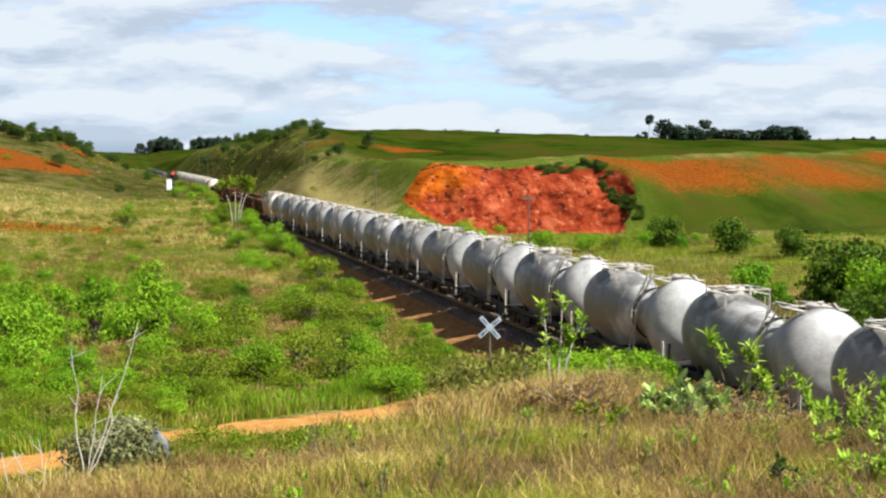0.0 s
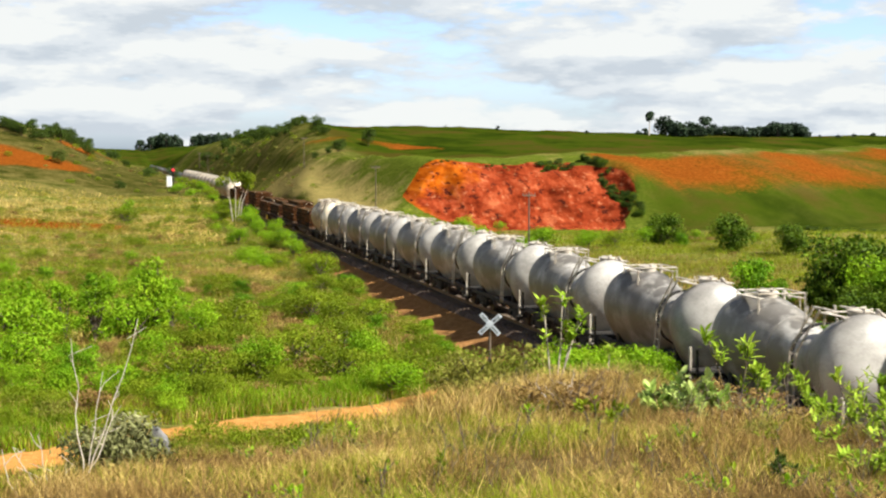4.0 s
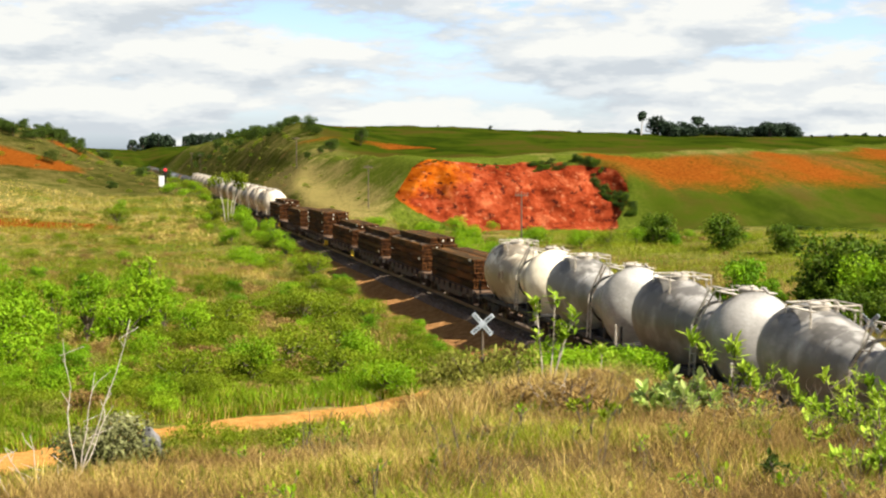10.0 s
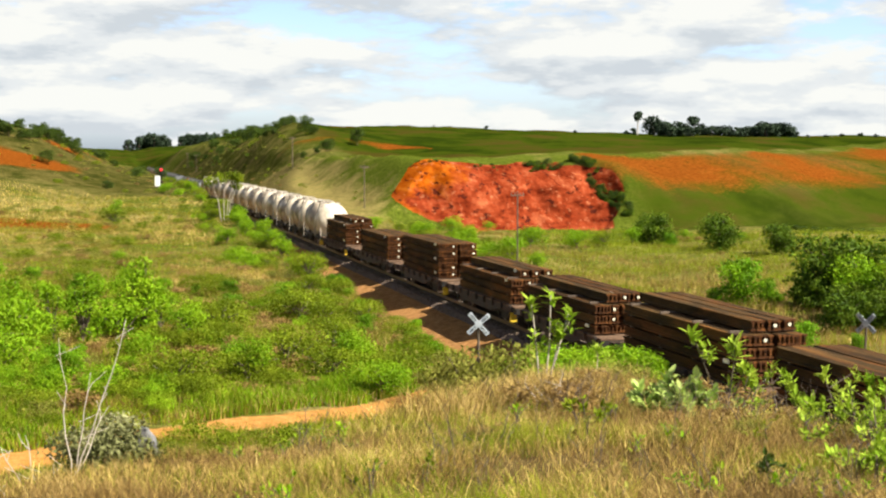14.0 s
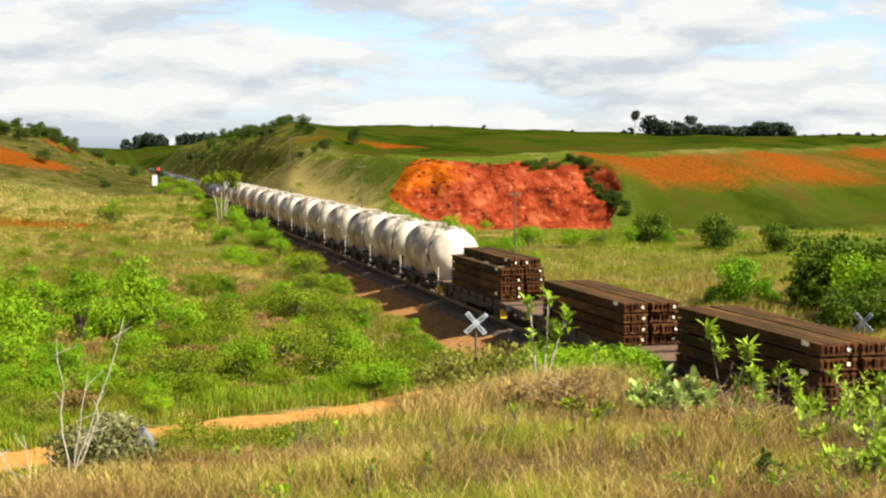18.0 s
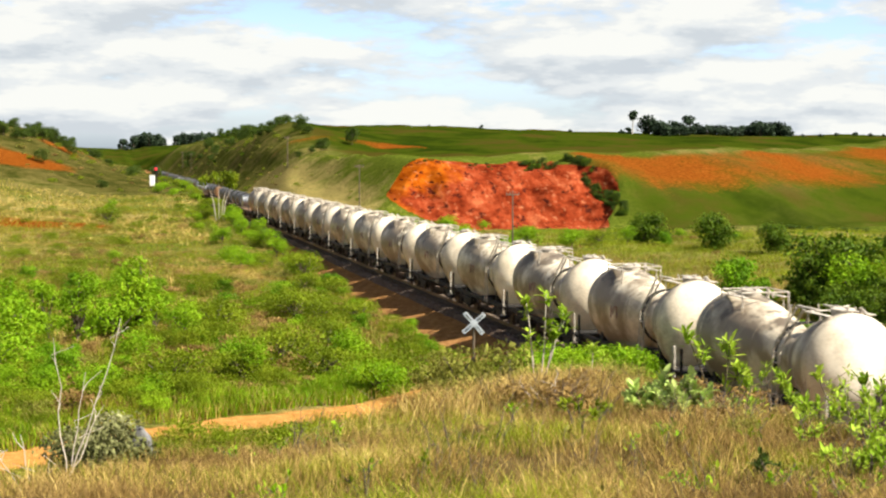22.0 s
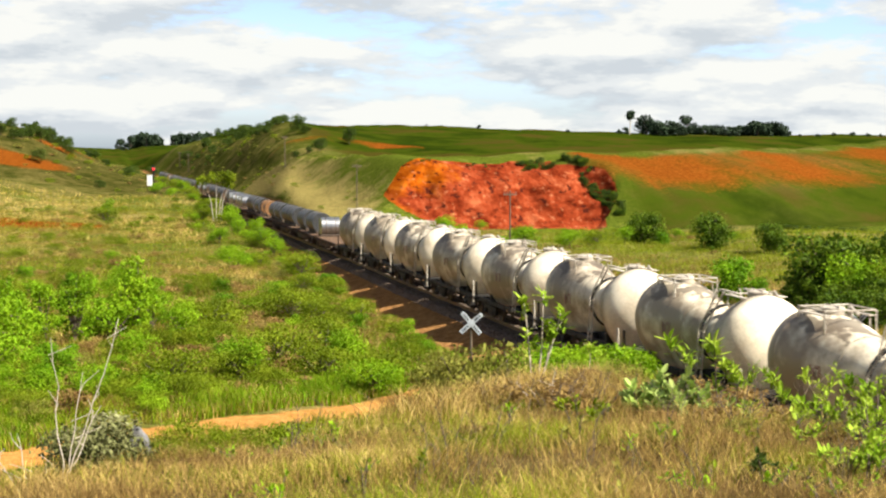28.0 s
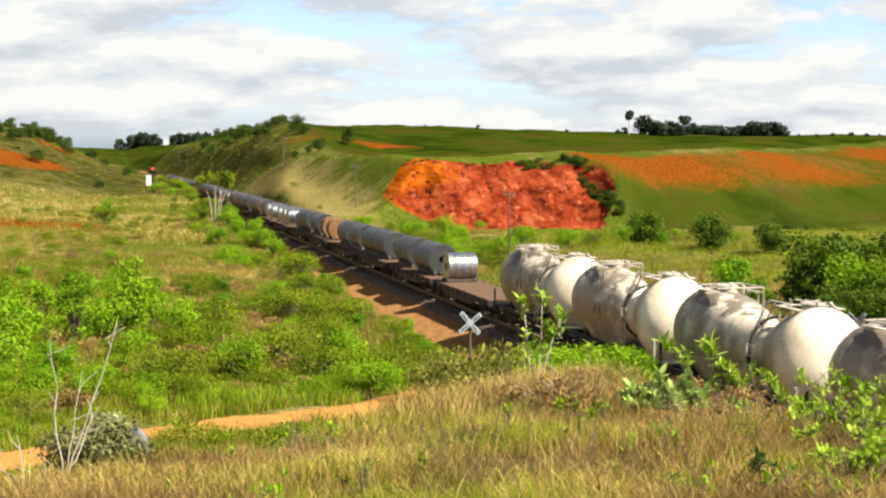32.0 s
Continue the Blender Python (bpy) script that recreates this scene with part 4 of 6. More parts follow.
def build_train():
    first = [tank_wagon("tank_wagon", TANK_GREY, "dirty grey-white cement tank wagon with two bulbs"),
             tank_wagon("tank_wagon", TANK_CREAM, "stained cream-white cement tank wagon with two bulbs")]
    roll_wheels()
    start = 78.2 - 4 * PITCH
    used = [False, False]

    def put(kind, y):
        ob = first[kind] if not used[kind] else copy_thing(first[kind], pose(0, 0, 0))
        used[kind] = True
        TRAIN.append((ob, y, 0.0))

    for k in range(-2, 14):
        put(1 if k == 13 else 0, start + PITCH * (k + 0.5))
    for k in range(14):
        put(1, 273.0 + PITCH * (k + 0.5))
    # flat wagons with steel sections
    cuts = [178.4, 190.5, 203.2, 214.7, 229.0, 243.4, 259.5, 273.3]
    rows = [(4, 0.0, 0), (5, 0.12, 2), (4, -0.05, 2), (4, 0.10, 2), (5, 0.05, 0), (4, -0.1, 0), (5, 0.1, 2)]
    for i, (a, b) in enumerate(zip(cuts, cuts[1:])):
        SETS.clear()
        w = flat_wagon("flat_wagon", b - a, "rusty flat wagon carrying stacked steel sections", "steel flat wagons", YELLOW if i in (3, 6) else DECK)
        roll_wheels()
        TRAIN.append((w, (a + b) / 2, 0.0))
        length = min(b - a - 2.0, 9.8)
        random.seed(20 + i)
        st = steel_stack(length, *rows[i])
        TRAIN.append((st, a + 1.3 + length / 2, 1.06))
    # flat wagons with steel coils
    SETS.clear()
    w0 = flat_wagon("flat_wagon", 12.0, "rusty flat wagon carrying steel coils", "coil flat wagons", DECK)
    roll_wheels()
    kinds = [steel_coil(COIL_GREY, "dark grey wound steel coil on a flat wagon", 0.88, 1.9),
             steel_coil(COIL_SHINE, "bright galvanised steel coil on a flat wagon", 0.78, 1.6),
             steel_coil(COIL_RUST, "rusty brown steel coil on a flat wagon", 0.82, 1.5),
             steel_coil(COIL_BLUE, "blue-wrapped steel coil on a flat wagon", 0.72, 1.25)]
    taken = set()

    def coil(ch, y):
        k = "GSRB".index(ch)
        ob = kinds[k] if k not in taken else copy_thing(kinds[k], pose(0, 0, 0))
        taken.add(k)
        TRAIN.append((ob, y, 1.06, 90 if ch == "S" else 0))

    for i in range(24):
        w = w0 if i == 0 else copy_thing(w0, pose(0, 0, 0))
        TRAIN.append((w, 413.9 + 12.0 * i + 6.0, 0.0))
    loads = [(10.2, "S"), (16.0, "G"), (21.6, "G"), (28.6, "G"), (32.7, "G"), (38.0, "G"), (42.8, "G"), (49.6, "R"), (52.6, "R"), (56.6, "G"), (62.0, "G"), (65.0, "G"),
             (68.6, "B"), (73.4, "S"), (76.4, "S"), (80.0, "S"), (85.4, "S"), (89.6, "S"), (94.0, "G")]
    rng = random.Random(8)
    for i in range(8, 24):
        for c in (2.2, 5.6, 9.4):
            loads.append((12.0 * i + c + rng.uniform(-0.5, 0.5), rng.choice("GGGGSGRG")))
    for d, ch in loads:
        for off in ((-0.98, 0.98) if ch == "G" else (0.0,)):
            coil(ch, 413.9 + d + off)


def roll_wheels():
    """The wheelsets turn as the wagon goes; copies of a wagon share these turns."""
    per = SPEED / FPS / WHEEL_R
    last = frame(32.0)
    for ws in SETS:
        y = ws.location.y
        walk(ws, [((i - 1) / FPS, Matrix.Translation((0, y, WHEEL_R)) @ Matrix.Rotation((i - 1) * per, 4, "X")) for i in range(1, last + 1)])
    SETS.clear()


build_train()


# ---- signs, signal, poles ----
def crossbuck(m, label, lean):
    ob = empty("crossing_sign", label, "crossing sign", "crossing signs", m)
    bm = bmesh.new()
    bm_rod(bm, (0, 0.05, -0.2), (0, 0.05, 2.55), 0.045, 10)
    part("post", bm, WOOD, ob, "weathered grey post")
    for i, a in enumerate((45, -45)):
        bm = box(-0.46, 0.46, -0.012, 0.012, -0.075, 0.075, 0.006)
        arm = part("arm", bm, WHITE, ob, "pale painted arm", m=pose(0, -0.01 - 0.03 * i, 2.42, 0, a + lean, 0))
        bar = None
        for x in (-0.36, -0.30, -0.24, -0.16, 0.16, 0.22, 0.28, 0.36):
            if bar is None:
                bar = part("letter_bar", box(-0.018, 0.018, -0.018, -0.0125, -0.035, 0.035), BLACK, arm, m=pose(x, 0, 0))
            else:
                again(bar, pose(x, 0, 0))
    return ob


crossbuck(pose(12.0, 43.9, z_at(12.0, 43.9) - 0.05, 0, 0, -12), "grey-white X-shaped crossing sign beside the track", 4)
crossbuck(pose(27.0, 45.8, z_at(27.0, 45.8) - 0.05, 0, 2, -48), "weathered X-shaped crossing sign beyond the track", -3)


def telegraph_pole(y, x=30.0):
    z = z_at(x, y)
    ob = empty("telegraph_pole", "thin weathered brown wooden telegraph pole in the grass", "pole", "telegraph poles", pose(x, y, z))
    top = max(5.4 - z, 5.0)
    bm = bmesh.new()
    bm_rod(bm, (0, 0, -0.3), (0, 0, top), 0.065, 10, 0.045)
    part("post", bm, WOOD, ob)
    bm = box(-0.5, 0.5, -0.04, 0.04, top - 0.33, top - 0.25, 0.01)
    part("crossarm", bm, WOOD, ob)
    for s in (-0.45, -0.2, 0.2, 0.45):
        bm = bmesh.new()
        bm_lathe(bm, [(0.0, 0.16), (0.035, 0.15), (0.045, 0.09), (0.025, 0.07), (0.04, 0.04), (0.015, 0.0)], 10, Matrix.Translation((s, 0, top - 0.25)))
        part("insulator", bm, BARK, ob)


for k in range(3):
    telegraph_pole(99.0 + 60.5 * k)
for px, py in ((27.0, 392.0), (27.5, 436.0)):
    telegraph_pole(py, px)


def signal():
    x, y = 8.6, 211.0
    z = z_at(x, y)
    ob = empty("railway_signal", "railway signal on a mast showing red", "signal", m=pose(x + 0.9, y + 1.0, z))
    top = 5.75 - z
    bm = bmesh.new()
    bm_rod(bm, (0, 0, -0.3), (0, 0, top + 0.6), 0.08, 10)
    part("mast", bm, UNDER, ob)
    bm = bmesh.new()
    bm_lathe(bm, [(0.0, -0.03), (0.32, -0.03), (0.32, 0.03), (0.0, 0.03)], 24, Matrix.Translation((0, -0.12, top)) @ pose(0, 0, 0, 90, 0, 0))
    head = part("backboard", bm, BLACK, ob)
    red = bpy.data.materials.new("red_lamp")
    red.use_nodes = True
    b = red.node_tree.nodes["Principled BSDF"]
    b.inputs["Base Color"].default_value = (0.35, 0.008, 0.006, 1)
    b.inputs["Emission Color"].default_value = (1.0, 0.03, 0.03, 1)
    b.inputs["Emission Strength"].default_value = 0.5
    bm = bmesh.new()
    bm_lathe(bm, [(0.0, 0.10), (0.12, 0.08), (0.21, 0.0), (0.21, -0.03)], 20, Matrix.Translation((0, -0.16, top)) @ pose(0, 0, 0, 90, 0, 0))
    part("red_lamp", bm, red, head, "glowing red signal lamp")
    bm = bmesh.new()
    for s in (-0.18, 0.18):
        bm_rod(bm, (s, 0.15, 0), (s, 0.15, top), 0.02, 6)
    for i in range(int(top / 0.4)):
        bm_rod(bm, (-0.18, 0.15, 0.3 + 0.4 * i), (0.18, 0.15, 0.3 + 0.4 * i), 0.015, 6)
    part("ladder", bm, UNDER, ob)
    hut = empty("relay_cabinet", "white-painted trackside relay cabinet", "cabinet", m=pose(x + 0.28, y - 0.5, z, 0, 0, -10) @ Matrix.Diagonal((0.68, 0.7, 0.8, 1)))
    part("body", box(-0.5, 0.5, -0.4, 0.4, -0.1, 1.75, 0.02), HUT_WHITE, hut)
    part("roof", box(-0.56, 0.56, -0.46, 0.46, 1.754, 1.84, 0.02), HUT_WHITE, hut)
    door = part("door", box(-0.4, 0.4, -0.425, -0.402, 0.1, 1.6, 0.008), HUT_WHITE, hut)
    part("handle", box(0.26, 0.30, -0.45, -0.426, 0.8, 0.95, 0.005), UNDER, door)


signal()


# ---- plants ----
def leaf_cloud(rng, n, blobs, size, long=1.8, shell=0.55):
    """Leaf blades scattered through a set of (x, y, z, rx, ry, rz) clumps; kite-shaped, bent along the middle."""
    blobs = np.array(blobs, dtype=float)
    vol = blobs[:, 3] * blobs[:, 4] * blobs[:, 5]
    which = rng.choice(len(blobs), n, p=vol / vol.sum())
    d = rng.normal(size=(n, 3))
    d /= np.linalg.norm(d, axis=1, keepdims=True)
    r = shell + (1 - shell) * rng.random(n) ** 0.6
    r = r * (1 + 0.16 * rng.normal(size=n))
    c = blobs[which, :3] + d * blobs[which, 3:] * r[:, None]
    nrm = d * 0.6 + rng.normal(size=(n, 3)) * 0.6 + np.array([0, 0, 0.35])
    nrm /= np.linalg.norm(nrm, axis=1, keepdims=True)
    t = np.cross(nrm, rng.normal(size=(n, 3)))
    t /= np.linalg.norm(t, axis=1, keepdims=True) + 1e-9
    u = np.cross(nrm, t)
    s = (size * rng.uniform(0.6, 1.35, n))[:, None]
    V = np.stack([c - t * s * long / 2, c + u * s * 0.42 - nrm * s * 0.12, c + t * s * long / 2, c - u * s * 0.42 - nrm * s * 0.12], 1).reshape(-1, 3)
    i = np.arange(n)[:, None] * 4
    F = np.concatenate([i, i + 1, i + 2, i + 3], 1)
    return V, F


def bush(name, label, category, leafmat, bark, w, h, blobs, n, size, seed, group="bushes", long=1.8, trunk=0.05, clear=0.25, shell=0.55):
    """A bush or tree: stems that fork to every clump, and a crown of leaves with gaps between the clumps."""
    rng = np.random.default_rng(seed)
    ob = empty(name, label, category, group)
    made = []
    for i in range(blobs):
        a, r = rng.uniform(0, 6.28), math.sqrt(rng.random()) * w * 0.36
        z = h * (clear + (0.92 - clear) * rng.random()) * (1 - 0.35 * (r / (w * 0.5)) ** 2)
        k = rng.uniform(0.16, 0.30) * w
        made.append((r * math.cos(a), r * math.sin(a), max(z, k * 0.5), k, k, k * rng.uniform(0.55, 0.9) * min(1.3, h / w)))
    bm = bmesh.new()
    fork = Vector((0, 0, h * clear * 0.9))
    bm_rod(bm, (0, 0, -0.15), fork, trunk, 7, trunk * 0.75)
    for x, y, z, *_ in made:
        mid = fork.lerp(Vector((x, y, z)), 0.5) + Vector((rng.normal() * 0.04 * w, rng.normal() * 0.04 * w, 0.05 * h))
        bm_rod(bm, fork, mid, trunk * 0.6, 5, trunk * 0.4)
        bm_rod(bm, mid, (x, y, z), trunk * 0.4, 5, trunk * 0.15)
    part("trunk", bm, bark, ob)
    V, F = leaf_cloud(rng, n, made, size, long, shell)
    crown = new("crown", mesh_arrays("crown", V, F, [leafmat]))
    crown.parent = ob
    return ob


PROTO = {
    "bright": [bush("bush", "bright green leafy bush in the grass", "bush", LEAF_BRIGHT, BARK, 2.2, 1.5, 14, 2300, 0.062, 1),
               bush("bush", "bright green leafy bush in the grass", "bush", LEAF_BRIGHT, BARK, 1.8, 1.9, 12, 2000, 0.064, 2)],
    "mid": [bush("bush", "dense green bush in the grass", "bush", LEAF_MID, BARK, 2.4, 1.5, 15, 2300, 0.06, 3),
            bush("bush", "dense green bush in the grass", "bush", LEAF_MID, BARK, 2.0, 1.2, 13, 1900, 0.06, 4)],
    "olive": [bush("bush", "low olive-green scrub bush", "bush", LEAF_OLIVE, BARK, 2.2, 1.0, 13, 1500, 0.058, 5),
              bush("bush", "low olive-green scrub bush", "bush", LEAF_OLIVE, BARK, 1.7, 0.9, 11, 1200, 0.058, 6)],
    "brown": [bush("bush", "dry brown twiggy bush", "bush", LEAF_BROWN, BARK, 1.6, 0.9, 9, 600, 0.07, 7, long=2.6),
              bush("bush", "dry brown twiggy bush", "bush", LEAF_BROWN, BARK, 1.9, 0.8, 10, 700, 0.07, 8, long=2.6)],
    "tall": [bush("shrub", "tall upright bright green shrub", "shrub", LEAF_BRIGHT, BARK, 1.1, 2.3, 17, 1800, 0.062, 9, clear=0.15),
             bush("shrub", "tall upright bright green shrub", "shrub", LEAF_BRIGHT, BARK, 0.9, 2.0, 15, 1500, 0.062, 10, clear=0.15)],
    "dark": [bush("tree", "dark green round-crowned tree", "tree", LEAF_DARK, BARK, 5.0, 4.2, 16, 2600, 0.18, 11, "trees", trunk=0.14),
             bush("tree", "dark green spreading tree", "tree", LEAF_DARK, BARK, 4.2, 5.2, 15, 2400, 0.18, 12, "trees", trunk=0.14, clear=0.3)],
    "green_tree": [bush("tree", "leafy green tree in the field", "tree", LEAF_MID, BARK, 4.4, 3.6, 17, 3200, 0.14, 13, "trees", trunk=0.11),
                   bush("tree", "bright green young tree in the field", "tree", LEAF_BRIGHT, BARK, 4.0, 3.0, 16, 3000, 0.13, 14, "trees", trunk=0.1)],
    "shade": [bush("tree", "dense deep green tree with dark shaded gaps", "tree", LEAF_DEEP, BARK, 4.4, 4.0, 34, 2600, 0.19, 17, "trees", trunk=0.11, clear=0.18, shell=0.35),
              bush("tree", "dense deep green tree with dark shaded gaps", "tree", LEAF_DEEP, BARK, 4.0, 3.6, 30, 2300, 0.19, 18, "trees", trunk=0.1, clear=0.18, shell=0.35)],
    "vivid": [bush("bush", "vivid green leafy bush in the dry meadow", "bush", LEAF_VIVID, BARK, 3.2, 2.6, 22, 3000, 0.12, 19, trunk=0.08, clear=0.15),
              bush("bush", "vivid green leafy bush in the dry meadow", "bush", LEAF_VIVID, BARK, 2.8, 2.2, 18, 2600, 0.12, 20, trunk=0.08, clear=0.15)],
    "far": [bush("tree", "distant dark tree on the skyline", "tree", LEAF_FAR, BARK, 9.0, 11.0, 12, 700, 0.9, 15, "skyline trees", trunk=0.3),
            bush("tree", "distant dark tree on the skyline", "tree", LEAF_FAR, BARK, 7.0, 13.0, 11, 600, 0.9, 16, "skyline trees", trunk=0.3)],
}
SCRUB = []


def scrub(kind, x, y, s, tall=1.0):
    """Notes a small or far bush that goes into the joined scrub."""
    SCRUB.append((kind, x, y, s, tall))


def build_scrub():
    """All the small and far bushes as one mesh of leaves."""
    rng = random.Random(4)
    names = list(PROTO)
    mats = [PROTO[k][0].children[-1].data.materials[0] if PROTO[k][0].children[-1].name.startswith("crown") else PROTO[k][0].children[0].data.materials[0] for k in names]
    vs, fs, idx, base = [], [], [], 0
    for kind, x, y, s, tall in SCRUB:
        ob = rng.choice(PROTO[kind])
        me = next(c.data for c in ob.children if c.name.startswith("crown"))
        co = np.empty(len(me.vertices) * 3, dtype=np.float32)
        me.vertices.foreach_get("co", co)
        co = co.reshape(-1, 4, 3)
        co = co[np.random.default_rng(len(vs)).random(len(co)) < 0.75].reshape(-1, 3)
        a = rng.uniform(0, 6.28)
        r = np.array([[math.cos(a), -math.sin(a), 0], [math.sin(a), math.cos(a), 0], [0, 0, tall]]) * s
        v = co @ r.T + np.array([x, y, z_at(x, y) - 0.05])
        vs.append(v)
        fs.append(base + np.arange(len(v)).reshape(-1, 4))
        idx.append(np.full(len(v) // 4, names.index(kind)))
        base += len(v)
    ob = new("scrub", mesh_arrays("scrub", np.concatenate(vs), np.concatenate(fs), mats, np.concatenate(idx)))
    tagged(ob, "scattered low green and brown scrub", "scrub", kind="stuff")


FIRST = {id(o): True for v in PROTO.values() for o in v}


def plant(kind, x, y, s=1.0, variant=None, turn=None, sink=0.04, tall=1.0):
    """Sets a plant of a kind on the ground; its first use takes the original, later ones take copies."""
    pick = PROTO[kind]
    v = random.randrange(len(pick)) if variant is None else variant
    ob = pick[v]
    m = pose(x, y, z_at(x, y) - sink * s, random.uniform(-4, 4), random.uniform(-4, 4), random.uniform(0, 360) if turn is None else turn) @ Matrix.Diagonal((s, s, s * tall, 1))
    if FIRST.pop(id(ob), None):
        ob.matrix_basis = m
        return ob
    return copy_thing(ob, m)


def plant_field():
    random.seed(31)
    # bushes that stand out
    for kind, x, y, s, v in [("shade", 53.1, 114.0, 0.86, 0), ("shade", 56.5, 109.3, 0.72, 1), ("shade", 53.7, 131.0, 1.05, 0), ("shade", 55.0, 130.0, 0.6, 1), ("vivid", 54.2, 128.0, 0.6, 1),
                             ("vivid", 35.2, 73.0, 1.0, 0), ("vivid", 36.6, 72.2, 0.95, 1), ("vivid", 34.2, 74.0, 0.7, 1), ("shade", 37.4, 70.0, 0.5, 1),
                             ("green_tree", 37.2, 62.5, 1.05, 1), ("shade", 39.0, 66.0, 1.4, 1), ("shade", 35.4, 61.2, 0.85, 1), ("shade", 37.9, 68.0, 1.2, 0), ("green_tree", 38.6, 60.2, 0.95, 0), ("shade", 41.4, 66.5, 1.25, 0), ("shade", 40.4, 61.5, 1.2, 1),
                             ("shade", 36.4, 66.8, 0.55, 0), ("shade", 33.4, 58.6, 0.62, 0), ("shade", 34.9, 57.4, 0.75, 1), ("shade", 36.2, 59.0, 0.8, 0), ("shade", 37.0, 56.8, 0.7, 1), ("vivid", 30.6, 52.5, 0.55, 1), ("vivid", 28.6, 53.4, 0.5, 0),
                             ("bright", 42.3, 121.0, 1.2, 0), ("bright", 38.2, 122.0, 1.3, 0), ("mid", 46.0, 124.0, 1.1, 0), ("bright", 50.0, 127.0, 1.0, 1),
                             ("dark", 47.0, 257.0, 0.65, 1), ("dark", 38.5, 239.0, 0.6, 0), ("dark", 36.5, 237.0, 0.5, 0), ("dark", 34.6, 240.0, 0.5, 0),
                             ("mid", 1.6, 140.6, 1.25, 0), ("tall", 1.9, 141.0, 1.2, 0),
                             ("tall", 1.9, 62.5, 1.45, 0), ("tall", 2.7, 63.5, 1.15, 1), ("bright", 1.1, 61.5, 1.3, 0), ("tall", -1.8, 62.2, 1.25, 1), ("tall", -3.0, 61.0, 1.2, 0),
                             ("tall", -0.6, 60.0, 1.2, 0), ("bright", -4.0, 58.0, 1.5, 0), ("bright", 3.6, 58.0, 1.0, 1), ("tall", -4.4, 52.0, 1.1, 1), ("bright", -3.3, 50.0, 1.2, 0),
                             ("mid", 5.1, 60.2, 1.1, 0), ("mid", 9.1, 65.0, 1.2, 0), ("mid", 9.9, 63.0, 1.0, 1), ("mid", 8.9, 54.0, 0.9, 0), ("mid", 6.8, 50.0, 1.1, 0), ("mid", 5.0, 48.5, 1.1, 1),
                             ("mid", 7.6, 47.0, 0.9, 0), ("bright", 8.9, 44.5, 0.8, 0), ("mid", 2.6, 46.5, 1.1, 0), ("brown", -0.6, 42.3, 0.8, 0), ("brown", 3.5, 53.0, 1.0, 1), ("brown", 7.7, 60.5, 1.0, 0),
                             ("brown", 12.4, 46.5, 1.2, 1), ("olive", 12.0, 45.3, 1.1, 0), ("bright", 13.6, 43.5, 0.9, 0), ("bright", 15.0, 41.6, 0.8, 1), ("mid", 14.6, 44.3, 0.9, 0),
                             ("bright", 14.9, 37.0, 0.8, 0), ("bright", 15.6, 34.5, 0.7, 0), ("mid", 15.2, 32.0, 0.7, 1), ("bright", 15.9, 39.0, 0.7, 0)]:
        plant(kind, x, y, s, v)
    # a thicket between the mound and the crossing
    for x, y, s, k in [(12.3, 43.9, 0.9, "olive"), (12.9, 43.2, 0.95, "brown"), (13.4, 44.3, 1.0, "olive"), (13.9, 43.4, 1.1, "bright"), (14.5, 44.5, 1.15, "bright"), (14.9, 43.2, 1.15, "bright"), (15.5, 44.2, 1.2, "bright"),
                       (15.9, 42.8, 1.2, "mid"), (16.4, 43.9, 1.25, "bright"), (16.8, 42.4, 1.25, "bright"), (17.1, 41.2, 1.1, "mid"), (17.4, 42.8, 1.1, "bright"), (15.3, 41.6, 1.0, "bright"), (14.3, 42.0, 0.9, "mid"),
                       (13.3, 41.8, 0.85, "bright"), (12.2, 42.2, 0.8, "mid"), (16.3, 40.6, 1.0, "bright"), (11.6, 44.2, 0.8, "olive"), (17.0, 39.6, 0.9, "brown")]:
        plant(k, x, y, s * 0.92, tall=0.92)
    for x, y, s in [(11.5, 42.5, 1.35), (12.4, 42.2, 1.4), (11.0, 43.2, 1.2), (12.0, 41.4, 1.2), (11.2, 41.8, 1.5), (11.6, 43.0, 1.5)]:
        plant("olive", x, y, s, tall=1.3)
    # bright shrubs that rise behind the brow of the mound
    for x, y, s, k in [(9.3, 29.5, 0.75, "olive"), (10.4, 31.0, 0.8, "brown"), (9.8, 27.0, 0.95, "bright"), (10.9, 28.0, 0.95, "bright"), (10.2, 24.8, 0.95, "bright"), (11.3, 26.0, 1.0, "mid"),
                       (11.2, 23.3, 0.95, "bright"), (12.2, 25.0, 1.0, "bright"), (11.9, 22.0, 0.95, "mid"), (12.6, 23.0, 0.95, "bright"), (12.6, 20.6, 0.9, "bright"), (9.4, 24.2, 0.7, "olive"),
                       (8.6, 26.4, 0.7, "brown"), (8.1, 28.6, 0.6, "olive"), (12.0, 29.0, 0.9, "bright"), (12.9, 27.0, 0.9, "mid"), (13.4, 24.0, 0.9, "bright"), (9.0, 22.0, 0.7, "bright"), (9.8, 20.6, 0.7, "mid"), (10.6, 21.6, 0.7, "bright"), (8.6, 23.6, 0.7, "bright"), (9.2, 25.6, 0.8, "bright"), (10.3, 19.2, 0.6, "bright"), (8.2, 21.0, 0.6, "olive")]:
        plant(k, x, y, s * 0.62)
